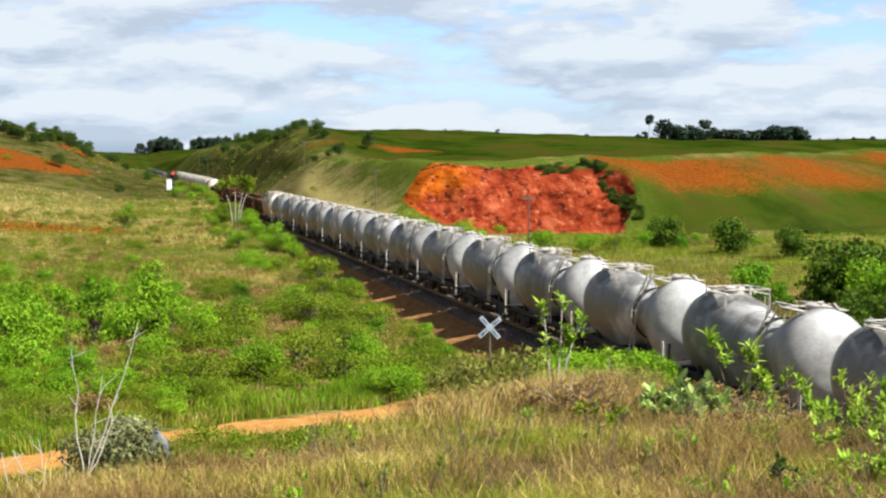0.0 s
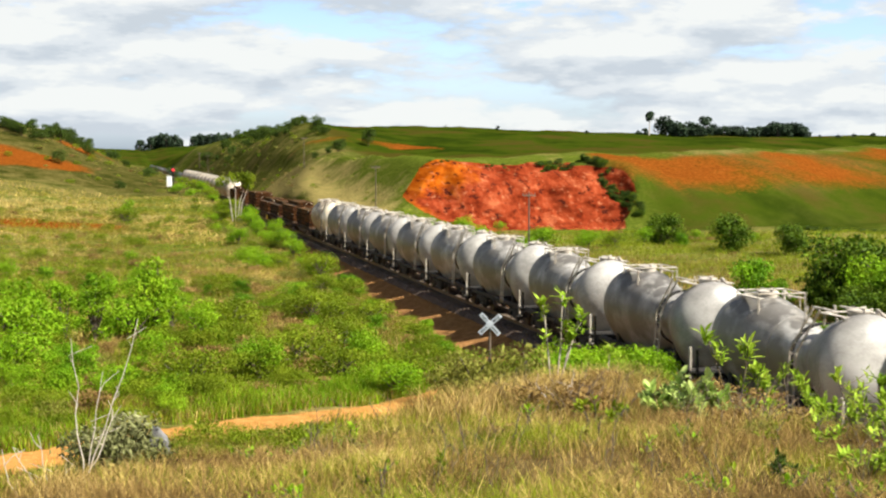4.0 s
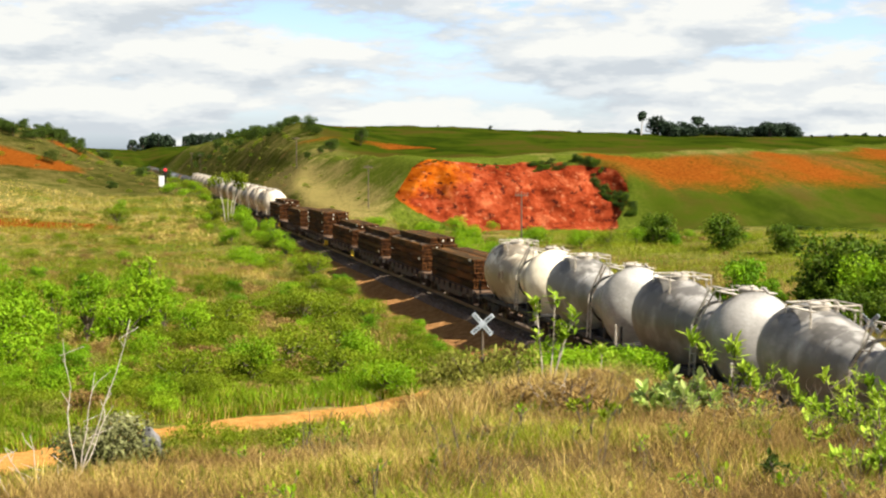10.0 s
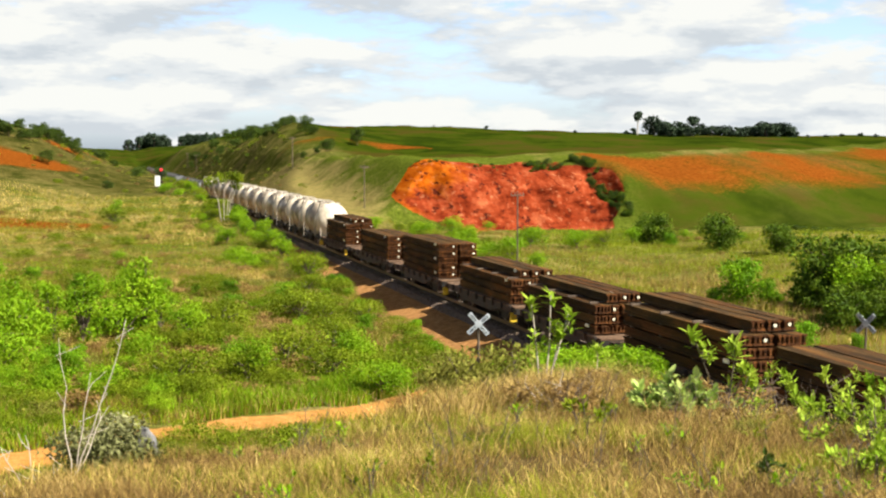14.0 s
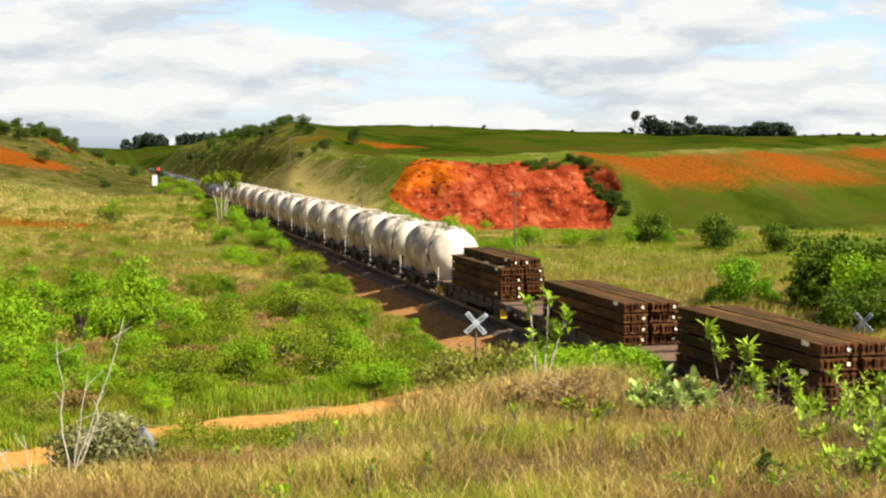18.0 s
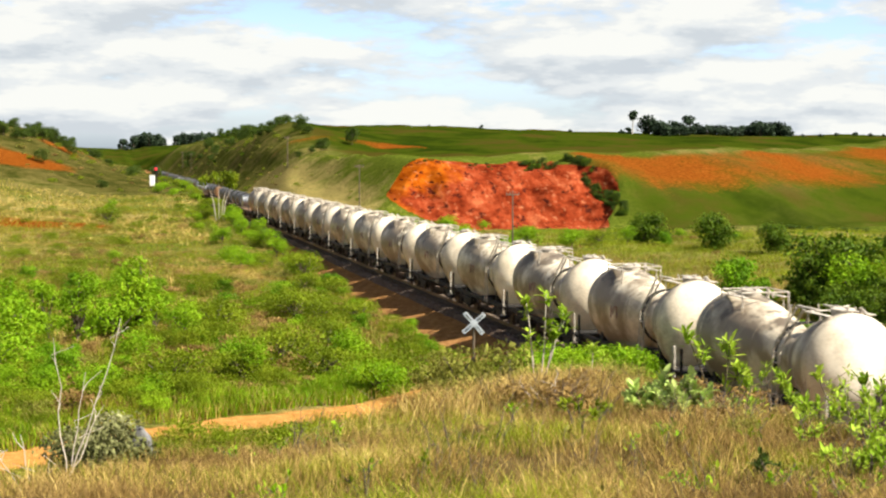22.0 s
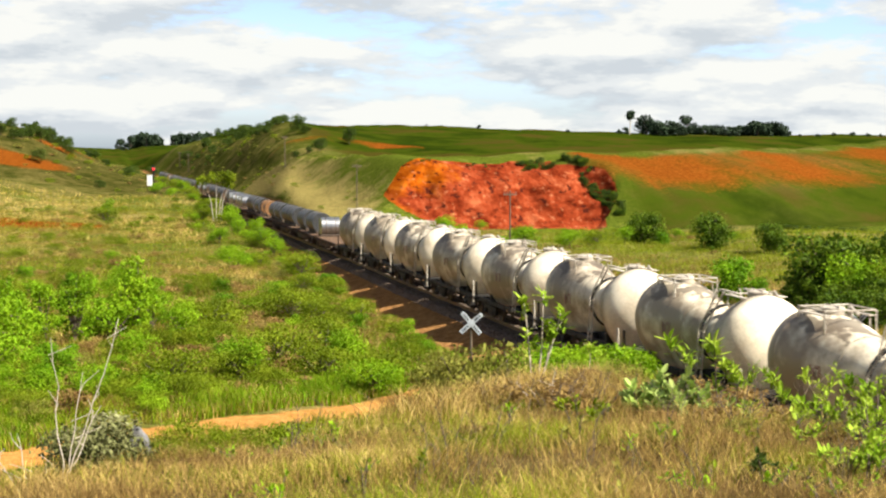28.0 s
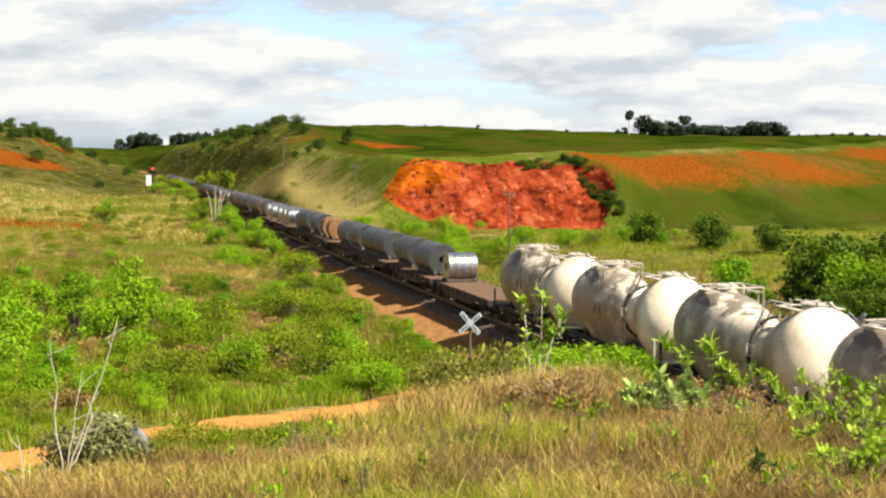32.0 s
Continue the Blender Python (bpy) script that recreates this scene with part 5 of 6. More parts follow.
    # low brown bushes along the brow
    for x, y, s, k in [(5.5, 16.2, 0.42, "brown"), (6.0, 16.8, 0.45, "brown"), (5.1, 15.6, 0.34, "brown"), (6.9, 15.7, 0.36, "brown"), (7.3, 15.2, 0.42, "brown"), (6.6, 16.6, 0.34, "olive"), (4.4, 15.9, 0.30, "brown"),
                       (4.75, 14.5, 0.52, "brown"), (5.2, 14.9, 0.56, "brown"), (5.0, 14.3, 0.42, "brown"), (4.45, 14.9, 0.42, "brown"), (6.0, 12.9, 0.30, "brown"), (6.35, 13.3, 0.34, "brown"), (6.8, 12.9, 0.36, "brown"), (5.6, 13.2, 0.26, "brown"), (7.8, 14.9, 0.36, "olive"), (3.2, 16.6, 0.34, "olive"), (2.6, 15.9, 0.30, "brown"), (5.8, 11.9, 0.20, "olive"), (3.4, 12.1, 0.18, "brown"), (6.3, 12.6, 0.22, "brown"), (4.7, 11.0, 0.16, "olive")]:
        plant(k, x, y, s)
    # bank of light green shrubs between the track and the scar
    for i in range(34):
        y = random.uniform(96, 146)
        plant(random.choice(["bright", "bright", "mid", "olive"]), random.uniform(25.5, 33) + (y - 96) * 0.04, y, random.uniform(0.7, 1.3))
    for i in range(26):
        scrub(random.choice(["bright", "olive", "brown", "mid"]), random.uniform(33, 62), random.uniform(126, 141), random.uniform(0.4, 0.8))
    for i in range(150):
        x, y = random.uniform(26, 62), random.uniform(52, 140)
        if road_distance(np.array([x]), np.array([y]))[0] > 3:
            scrub(random.choice(["olive", "brown", "olive", "mid"]), x, y, random.uniform(0.2, 0.55), random.uniform(0.5, 1.0))
    # the left field
    n = 0
    rng = random.Random(77)
    while n < 950:
        d = 34 + 120 * rng.random() ** 1.35
        px = rng.uniform(-60, 760)
        X = (px - 784) / FOCAL * d
        x, y = X * 0.9702 + d * 0.2421, d * 0.9702 - X * 0.2421
        if x > 13.6 + 1.4 * (y < 50) or road_distance(np.array([x]), np.array([y]))[0] < 2.2:
            continue
        lush = math.sin(x * 0.5 + 1.3) + math.sin(y * 0.19) + rng.uniform(-1, 1)
        if d > 95:
            kind = rng.choice(["olive", "olive", "mid", "brown", "olive"] if x < 9 else ["mid", "bright", "olive"])
        else:
            kind = rng.choice(["bright", "mid", "mid", "brown", "olive"] if lush > 0.5 else ["olive", "brown", "mid", "brown"])
        random.seed(1000 + n)
        if d < 85 and n % 9 == 0:
            plant(kind, x, y, rng.uniform(0.4, 0.85), tall=rng.uniform(0.7, 1.1))
        else:
            scrub(kind, x, y, rng.uniform(0.25, 0.7), tall=rng.uniform(0.6, 1.1))
        n += 1
    # a lush belt of bushes between the road and the cutting
    for i in range(150):
        d, px = rng.uniform(43, 82), rng.uniform(-40, 770)
        X = (px - 784) / FOCAL * d
        x, y = X * 0.9702 + d * 0.2421, d * 0.9702 - X * 0.2421
        if x < 13.2 and road_distance(np.array([x]), np.array([y]))[0] > 2.6:
            kind = rng.choice(["vivid", "mid", "vivid", "bright", "mid", "brown"])
            scrub(kind, x, y, rng.uniform(0.22, 0.42) if kind == "vivid" else rng.uniform(0.5, 0.95), rng.uniform(0.8, 1.2))
    # shrubs along the near edge of the cutting
    for i in range(44):
        y = rng.uniform(84, 215)
        plant(rng.choice(["mid", "mid", "bright", "olive"]), rng.uniform(12.4, 14.0), y, rng.uniform(0.6, 1.1), tall=rng.uniform(0.9, 1.3))
    for i in range(46):
        y = rng.uniform(62, 235)
        plant(rng.choice(["bright", "mid", "mid", "olive"]), rng.uniform(9.5, 13.0), y, rng.uniform(0.5, 0.95))


def plant_hills():
    rng = random.Random(5)
    random.seed(9)
    # knoll and ridge beside the cutting
    for i in range(46):
        t = i / 45
        y = 268 + 190 * t
        scrub(rng.choice(["dark", "mid", "dark", "olive"]), 31 + 7 * (1 - t) + rng.uniform(-5, 4), y + rng.uniform(-8, 8), rng.uniform(0.35, 0.75))
    for i in range(70):
        t = rng.random()
        px, d = 392 + 112 * t, 505 - 195 * t ** 0.9
        X = (px - 784) / FOCAL * d
        scrub(rng.choice(["dark", "dark", "shade", "mid"]), X * 0.9702 + d * 0.2421 + rng.uniform(-2, 2), d * 0.9702 - X * 0.2421 + rng.uniform(-14, 6), rng.uniform(0.3, 0.62), 0.9)
    for i in range(90):
        d, px = rng.uniform(292, 440), rng.uniform(330, 505)
        X = (px - 784) / FOCAL * d
        x, y = X * 0.9702 + d * 0.2421, d * 0.9702 - X * 0.2421
        if x > 25:
            scrub(rng.choice(["dark", "mid", "olive", "shade"]), x, y, rng.uniform(0.14, 0.34), 0.8)
    for x, y, s in [(37, 297, 0.9), (39, 298, 0.85), (35, 299, 0.7), (41, 302, 0.7), (36, 292, 0.7)]:
        plant("dark", x, y, s, 0)
    for i in range(40):
        scrub(rng.choice(["mid", "olive", "olive"]), rng.uniform(24.5, 34), rng.uniform(160, 330), rng.uniform(0.2, 0.45))
    # left hill top
    for x, y, s in [(-11, 232, 0.8), (-14, 236, 0.9), (-9, 240, 0.75), (-8, 247, 0.8), (-6, 252, 0.8), (-4.6, 255, 0.7), (-3, 262, 0.6), (-16, 240, 0.9), (-19, 240, 0.9), (-12, 246, 0.8), (-13, 233, 0.7), (-10, 236, 0.75), (-15, 238, 0.8), (-17.5, 237, 0.8), (-7.4, 243, 0.7), (-5.6, 249, 0.65), (-20.5, 241, 0.8), (-9.4, 245, 0.8), (-6.8, 250, 0.7)]:
        plant("dark", x, y, s)
    for i in range(30):
        scrub(rng.choice(["olive", "mid", "brown"]), rng.uniform(-22, 9), rng.uniform(165, 260), rng.uniform(0.4, 0.8))
    for i in range(130):
        y = rng.uniform(195, 330)
        scrub(rng.choice(["olive", "dark", "brown", "olive", "mid"]), rng.uniform(-9, 12.5) - 0.02 * (y - 195), y, rng.uniform(0.3, 0.7), 0.8)
    for i in range(90):
        scrub(rng.choice(["olive", "mid", "brown", "olive"]), rng.uniform(24.5, 40), rng.uniform(200, 420), rng.uniform(0.25, 0.6), 0.8)
    # overhanging growth along the rim of the scar
    for i in range(46):
        x = rng.uniform(51.0, 56.0) if i < 20 else rng.uniform(36, 47)
        scrub(rng.choice(["dark", "mid", "shade"]), x, SCAR["foot"] + SCAR["depth"] + rng.uniform(-1.6, 0.8), rng.uniform(0.14, 0.30) if i < 20 else rng.uniform(0.06, 0.14), 0.6)
    # dark scrub added to draw the shaded overhang down the right-hand edge
    for i in range(64):
        t = rng.random()
        scrub(rng.choice(["dark", "shade", "dark"]), 57.6 + 2.2 * t + rng.uniform(-0.8, 0.8), SCAR["foot"] + 13.0 - 13.0 * t + rng.uniform(-0.8, 0.8), rng.uniform(0.12, 0.27), 0.8)
    # low dark scrub added for the shadowed brown ditch bank at the far slope's foot
    for i in range(60):
        scrub(rng.choice(["dark", "brown", "dark"]), rng.uniform(73, 87), 145 + rng.uniform(-1.2, 1.2), rng.uniform(0.12, 0.24), 0.45)
    # grove and lone tree on the plateau
    for px, d, s in [(1150, 415, 0.74), (1168, 408, 0.88), (1186, 413, 0.92), (1203, 406, 0.74), (1222, 413, 0.63), (1240, 410, 0.60), (1262, 408, 0.71), (1282, 413, 0.67), (1300, 408, 0.63),
                     (1318, 413, 0.74), (1336, 410, 0.92), (1354, 408, 0.99), (1374, 413, 0.98), (1392, 408, 0.82), (1214, 402, 0.62), (1231, 404, 0.55), (1251, 403, 0.6), (1272, 404, 0.66), (1291, 402, 0.6), (1309, 403, 0.66), (1327, 403, 0.8), (1364, 403, 0.9), (1383, 404, 0.86), (1346, 401, 0.92), (1176, 403, 0.88), (1100, 408, 0.32), (1112, 413, 0.46),
                     (1420, 411, 0.21), (1452, 416, 0.23), (1480, 411, 0.20), (1512, 411, 0.23), (1540, 416, 0.21), (1563, 411, 0.23), (852, 405, 0.28), (760, 405, 0.17), (1010, 405, 0.17)]:
        X = (px - 784) / FOCAL * d
        plant("far", X * 0.9702 + d * 0.2421, d * 0.9702 - X * 0.2421, s, tall=0.86, sink=1.1)
    # far woods behind the cutting
    for px, d, s in [(140, 700, 0.65), (150, 705, 0.59), (197, 866, 0.98), (218, 863, 1.17), (232, 868, 1.23), (247, 863, 1.17), (262, 868, 1.04), (293, 861, 0.98), (306, 871, 1.04),
                     (320, 866, 1.04), (334, 871, 1.10), (348, 866, 1.10), (362, 871, 1.04), (374, 861, 0.91), (225, 870, 1.17), (255, 870, 1.10), (340, 863, 1.10), (313, 881, 1.04), (204, 872, 1.0), (240, 868, 1.2), (268, 874, 1.0), (300, 880, 1.0), (327, 880, 1.05), (355, 880, 1.1), (368, 878, 0.9)]:
        X = (px + 20 - 784) / FOCAL * d
        plant("far", X * 0.9702 + d * 0.2421, d * 0.9702 - X * 0.2421, s * 1.06, sink=2.2, tall=1.35)


plant_field()
plant_hills()
build_scrub()


def pale_tree(x, y):
    """A small flat-topped tree on several thin pale trunks."""
    ob = empty("tree", "small flat-topped tree with thin pale trunks", "tree", "trees", pose(x, y, z_at(x, y) - 0.1) @ Matrix.Diagonal((0.9, 0.9, 1.5, 1)))
    rng = np.random.default_rng(3)
    blobs = []
    for i, (a, b) in enumerate([(-0.7, 0.3), (0.0, 0.0), (0.55, 0.2), (0.9, -0.2)]):
        bm = bmesh.new()
        tip = Vector((a * 1.7, b, 2.6 + 0.35 * math.sin(i * 2.1)))
        mid = Vector((a * 0.8, b * 0.5, 1.4))
        bm_rod(bm, (a * 0.35, b * 0.3, -0.2), mid, 0.05, 7, 0.038)
        bm_rod(bm, mid, tip, 0.038, 7, 0.02)
        part("trunk", bm, PALE_BARK, ob, "pale thin trunk")
        blobs += [(tip.x + rng.normal() * 0.3, tip.y + rng.normal() * 0.3, tip.z + 0.25 + rng.normal() * 0.2, 0.6, 0.6, 0.32) for _ in range(3)]
    V, F = leaf_cloud(rng, 900, blobs, 0.15)
    crown = new("crown", mesh_arrays("crown", V, F, [LEAF_MID]))
    crown.parent = ob


pale_tree(12.3, 140.0)


def lone_tree():
    d, px = 402, 1119
    X = (px - 784) / FOCAL * d
    x, y = X * 0.9702 + d * 0.2421, d * 0.9702 - X * 0.2421
    ob = empty("tree", "tall slender tree on the skyline", "tree", "skyline trees", pose(x, y, z_at(x, y) - 0.2))
    bm = bmesh.new()
    bm_rod(bm, (0, 0, -0.3), (0.2, 0, 4.6), 0.2, 8, 0.12)
    for a in range(4):
        bm_rod(bm, (0.2, 0, 4.0), (0.2 + math.cos(a * 1.6), math.sin(a * 1.6), 5.4), 0.1, 5, 0.05)
    part("trunk", bm, PALE_BARK, ob)
    V, F = leaf_cloud(np.random.default_rng(6), 420, [(0.1, 0, 5.4, 1.1, 1.1, 1.2), (0.5, 0, 6.2, 0.8, 0.8, 0.7), (-0.3, 0, 4.7, 0.7, 0.7, 0.5)], 0.45)
    crown = new("crown", mesh_arrays("crown", V, F, [LEAF_FAR]))
    crown.parent = ob


lone_tree()


# ---- plants close to the camera ----
ACROSS, AWAY = Vector((0.9702, -0.2421, 0)), Vector((0.2421, 0.9702, 0))


def sapling(x, y, tips, mat, label, seed, leaves=20, size=0.16, slim=0.21, bark=None):
    """A young plant: bent bare stems from one root, each ending in rosettes of long upright leaves; tips are (across, away, up)."""
    rng = np.random.default_rng(seed)
    bark = bark or BARK
    ob = empty("sapling", label, "sapling", "saplings", pose(x, y, z_at(x, y) - 0.05))
    V, F = [], []
    for a, b, up in tips:
        tip = ACROSS * a + AWAY * b + Vector((0, 0, up))
        thick = 0.006 + 0.008 * min(up, 1.2)
        mid = tip * 0.5 + Vector((rng.normal(), rng.normal(), 0)) * 0.03 * up
        low = mid * 0.5 + Vector((rng.normal(), rng.normal(), 0)) * 0.02 * up
        stem = part("stem", tube([Vector((0, 0, -0.1)), low, mid, tip * 0.8 + mid * 0.05, tip], thick, thick * 0.4), bark, ob)
        heads = [(tip, 1.0)]
        for k in range(2 if up > 0.55 else 1):
            f = rng.uniform(0.6, 0.85)
            root = mid.lerp(tip, 2 * f - 1)
            out = root + Vector((rng.normal() * 0.09, rng.normal() * 0.09, 0.10 + 0.06 * rng.random())) * min(1.0, 0.4 + up)
            part("twig", tube([root, (root + out) / 2, out], thick * 0.5, thick * 0.3, 5), bark, stem)
            heads.append((out, 0.75))
        for head, k in heads:
            for _ in range(int(leaves * k)):
                az, lift = rng.uniform(0, 6.28), rng.uniform(0.05, 1.35)
                d = Vector((math.cos(az) * math.cos(lift), math.sin(az) * math.cos(lift), math.sin(lift)))
                side = d.cross(Vector((0, 0, 1))).normalized()
                n = side.cross(d)
                s = size * k * rng.uniform(0.55, 1.2)
                p = head + Vector((0, 0, -1)) * size * rng.uniform(-0.1, 0.9) + Vector(rng.normal(size=3)) * size * 0.12
                i = len(V)
                V += [p, p + d * s * 0.38 + side * s * slim, p + d * s * 0.75 + side * s * slim * 0.7 - n * s * 0.04, p + d * s - n * s * 0.12,
                      p + d * s * 0.75 - side * s * slim * 0.7 - n * s * 0.04, p + d * s * 0.38 - side * s * slim, p + d * s * 0.5 - n * s * 0.06]
                F += [(i, i + 1, i + 6, i + 5), (i + 1, i + 2, i + 3, i + 6), (i + 6, i + 3, i + 4, i + 5)]
    foliage = new("foliage", mesh_arrays("foliage", np.array([tuple(v) for v in V]), F, [mat]))
    foliage.parent = ob
    return ob


def sprig(seed, stems, h, spread):
    """Random stem tips for a small plant."""
    r = random.Random(seed)
    return [(r.uniform(-spread, spread), r.uniform(-spread, spread), h * r.uniform(0.55, 1.0)) for _ in range(stems)]


def bare_branches(x, y, tips, label, mat=None, r=0.0065):
    mat = mat or PALE_BARK
    ob = empty("dead_branch", label, "branch", "dead branches", pose(x, y, z_at(x, y) - 0.05))
    rng = random.Random(int(x * 100))
    for tip in tips:
        pts = [Vector((0, 0, -0.05))]
        for i in range(6):
            pts.append(Vector(tip) * ((i + 1) / 6) + Vector((rng.uniform(-0.02, 0.02), 0, 0)))
        stem = part("twig", tube(pts, r, r * 0.4), mat, ob)
        for i in (3, 5):
            q = pts[i]
            part("side_twig", tube([q, q + Vector((rng.uniform(-0.06, 0.06), 0.01, 0.06)), q + Vector((rng.uniform(-0.16, 0.16), 0.02, rng.uniform(0.10, 0.18)))], r * 0.7, r * 0.3), mat, stem)


def tube(pts, r0, r1, seg=6):
    """A tapering bent rod through the points."""
    bm = bmesh.new()
    rings = []
    for i, p in enumerate(pts):
        d = (pts[min(i + 1, len(pts) - 1)] - pts[max(i - 1, 0)]).normalized()
        q = d.to_track_quat("Z", "Y")
        r = r0 + (r1 - r0) * i / (len(pts) - 1)
        rings.append([bm.verts.new(p + q @ Vector((r * math.cos(6.2832 * k / seg), r * math.sin(6.2832 * k / seg), 0))) for k in range(seg)])
    for a, b in zip(rings, rings[1:]):
        for k in range(seg):
            j = (k + 1) % seg
            bm.faces.new((a[k], a[j], b[j], b[k]))
    bm.faces.new(rings[0][::-1])
    bm.faces.new(rings[-1])
    return bm


GUST = []           # saplings that bend in the draught of the train


def near_plants():
    young = "leafy bright green sapling at the edge of the slope"
    gust = [sapling(6.62, 13.95, [(-0.34, 0.0, 1.06), (0.12, 0.0, 0.90), (0.22, 0.1, 0.62), (0.34, 0.1, 0.44)], LEAF_YOUNG, young, 1, 26, 0.165, 0.16),
            sapling(7.0, 13.55, [(-0.05, 0.0, 0.66), (0.14, 0.1, 0.50), (0.22, 0.0, 0.34), (-0.22, 0.0, 0.32)], LEAF_YOUNG, young, 2, 18, 0.135, 0.16),
            sapling(7.45, 13.2, [(-0.05, 0.0, 0.74), (0.2, 0.1, 0.56), (-0.22, 0.0, 0.42), (0.1, 0.0, 0.34)], LEAF_YOUNG, young, 3, 18, 0.135, 0.16),
            sapling(7.55, 12.6, [(0.0, 0.0, 0.78), (0.2, 0.1, 0.64), (-0.2, 0.0, 0.5), (0.1, 0.1, 0.4)], LEAF_YOUNG, young, 4, 18, 0.13, 0.16)]
    GUST.extend(gust)
    thin = "thin sapling with tufts of bright green leaves"
    sapling(6.05, 18.5, [(-0.24, 0.0, 1.36), (0.04, 0.0, 1.44), (0.30, 0.1, 1.20), (0.16, 0.1, 0.84)], LEAF_YOUNG, thin, 9, 17, 0.18, 0.2, PALE_BARK)
    sapling(6.9, 18.8, [(0.0, 0.0, 0.72), (0.14, 0.0, 0.5)], LEAF_YOUNG, thin, 10, 16, 0.16, 0.2, PALE_BARK)
    for i, (x, y, h) in enumerate([(6.05, 11.1, 0.34), (6.82, 11.5, 0.62), (6.64, 10.8, 0.66), (6.9, 11.1, 0.74), (6.45, 11.6, 0.36), (5.26, 8.7, 0.32), (5.95, 9.7, 0.52), (5.30, 9.1, 0.26), (6.15, 10.1, 0.56), (5.75, 9.3, 0.44), (6.4, 10.5, 0.5), (6.6, 12.2, 0.40), (5.6, 8.9, 0.36)]):
        sapling(x, y, sprig(30 + i, 5, h, 0.20), LEAF_YOUNG, "leafy bright green plant among dry grass", 30 + i, 13, 0.085)
    pale = "pale silvery green shrub on the slope"
    sapling(6.22, 14.15, sprig(7, 13, 0.56, 0.34), LEAF_SILVER, pale, 7, 18, 0.14, 0.27)
    sapling(5.92, 14.25, sprig(8, 9, 0.46, 0.28), LEAF_SILVER, pale, 8, 15, 0.13, 0.27)
    sapling(6.45, 13.6, sprig(18, 6, 0.28, 0.25), LEAF_SILVER, pale, 18, 12, 0.11, 0.27)
    sapling(4.5, 12.6, sprig(11, 5, 0.40, 0.2), LEAF_MID, "low green weed in dry grass", 11, 9, 0.10)
    sapling(5.0, 13.2, sprig(12, 5, 0.34, 0.2), LEAF_MID, "low green weed in dry grass", 12, 9, 0.10)
    sapling(4.75, 9.25, sprig(13, 4, 0.26, 0.1), LEAF_DARK, "small dark-leaved plant in dry grass", 13, 10, 0.09)
    sapling(3.1, 16.0, sprig(14, 6, 0.42, 0.24), LEAF_SILVER, "pale green weed near the dirt road", 14, 9, 0.10)
    sapling(2.6, 16.5, sprig(15, 6, 0.40, 0.24), LEAF_SILVER, "pale green weed near the dirt road", 15, 9, 0.10)
    for i, (x, y) in enumerate([(4.75, 14.9), (5.15, 15.3), (4.95, 14.1), (5.5, 14.8), (4.45, 15.3), (4.7, 13.9), (5.25, 14.3), (6.3, 13.0), (6.75, 12.6), (6.05, 12.3), (5.8, 13.3)]):
        bare_branches(x, y, [(-0.25, 0.0, 0.42), (0.22, 0.1, 0.48), (0.02, -0.1, 0.55), (-0.1, 0.1, 0.34), (0.34, 0.0, 0.3)], "tangle of dry brown twigs in tall grass", BARK, 0.005)
    wild = random.Random(8)
    for i in range(40):
        d, px = 8.5 + 9.0 * wild.random(), wild.uniform(330, 1560)
        X = (px - 784) / FOCAL * d
        x, y = X * 0.9702 + d * 0.2421, d * 0.9702 - X * 0.2421
        sapling(x, y, sprig(60 + i, 3, wild.uniform(0.14, 0.32), 0.14), wild.choice([LEAF_MID, LEAF_OLIVE, LEAF_BRIGHT]), "low green weed in dry grass", 60 + i, 7, 0.065)
    for i in range(34):
        d, px = 9.0 + 8.0 * wild.random(), wild.uniform(500, 1540)
        X = (px - 784) / FOCAL * d
        bare_branches(X * 0.9702 + d * 0.2421, d * 0.9702 - X * 0.2421, [(wild.uniform(-0.2, 0.2), 0.0, wild.uniform(0.3, 0.6)), (wild.uniform(-0.2, 0.2), 0.1, wild.uniform(0.2, 0.45))], "thin dry brown stalks in the grass", BARK, 0.004)
    bare_branches(-0.22, 11.3, [(-0.06, 0.1, 1.16), (0.46, 0.1, 1.30), (0.16, 0.0, 0.90), (0.30, 0.05, 0.62)], "pale bare dead branches standing in grass")
    bare_branches(-0.42, 11.6, [(-0.16, 0.1, 0.72), (-0.35, 0.1, 0.62), (0.06, 0.0, 0.5)], "pale bare dead branches standing in grass")
    bare_branches(-0.62, 11.2, [(-0.22, 0.1, 0.74), (-0.40, 0.1, 0.5)], "pale bare dead branches standing in grass")
    bare_branches(4.75, 14.4, [(-0.30, 0.0, 0.42), (0.18, 0.1, 0.5), (0.1, 0.0, 0.36)], "pale dry stalks in the grass")
    bare_branches(2.5, 15.2, [(-0.1, 0.0, 0.45), (0.12, 0.1, 0.5)], "pale dry stalks in the grass")
    ob = bush("bush", "grey-green silvery bush beside the dirt road", "bush", LEAF_GREY, BARK, 1.05, 0.62, 26, 4200, 0.030, 21, shell=0.3, trunk=0.014)
    ob.matrix_basis = pose(0.02, 12.75, z_at(0.02, 12.75) - 0.06)


near_plants()

ROCK = material("grey_weathered_rock", [(0.05, 0.048, 0.045), (0.11, 0.108, 0.105), (0.24, 0.235, 0.23)], 5, 0.9, 0, 0.5, 30)


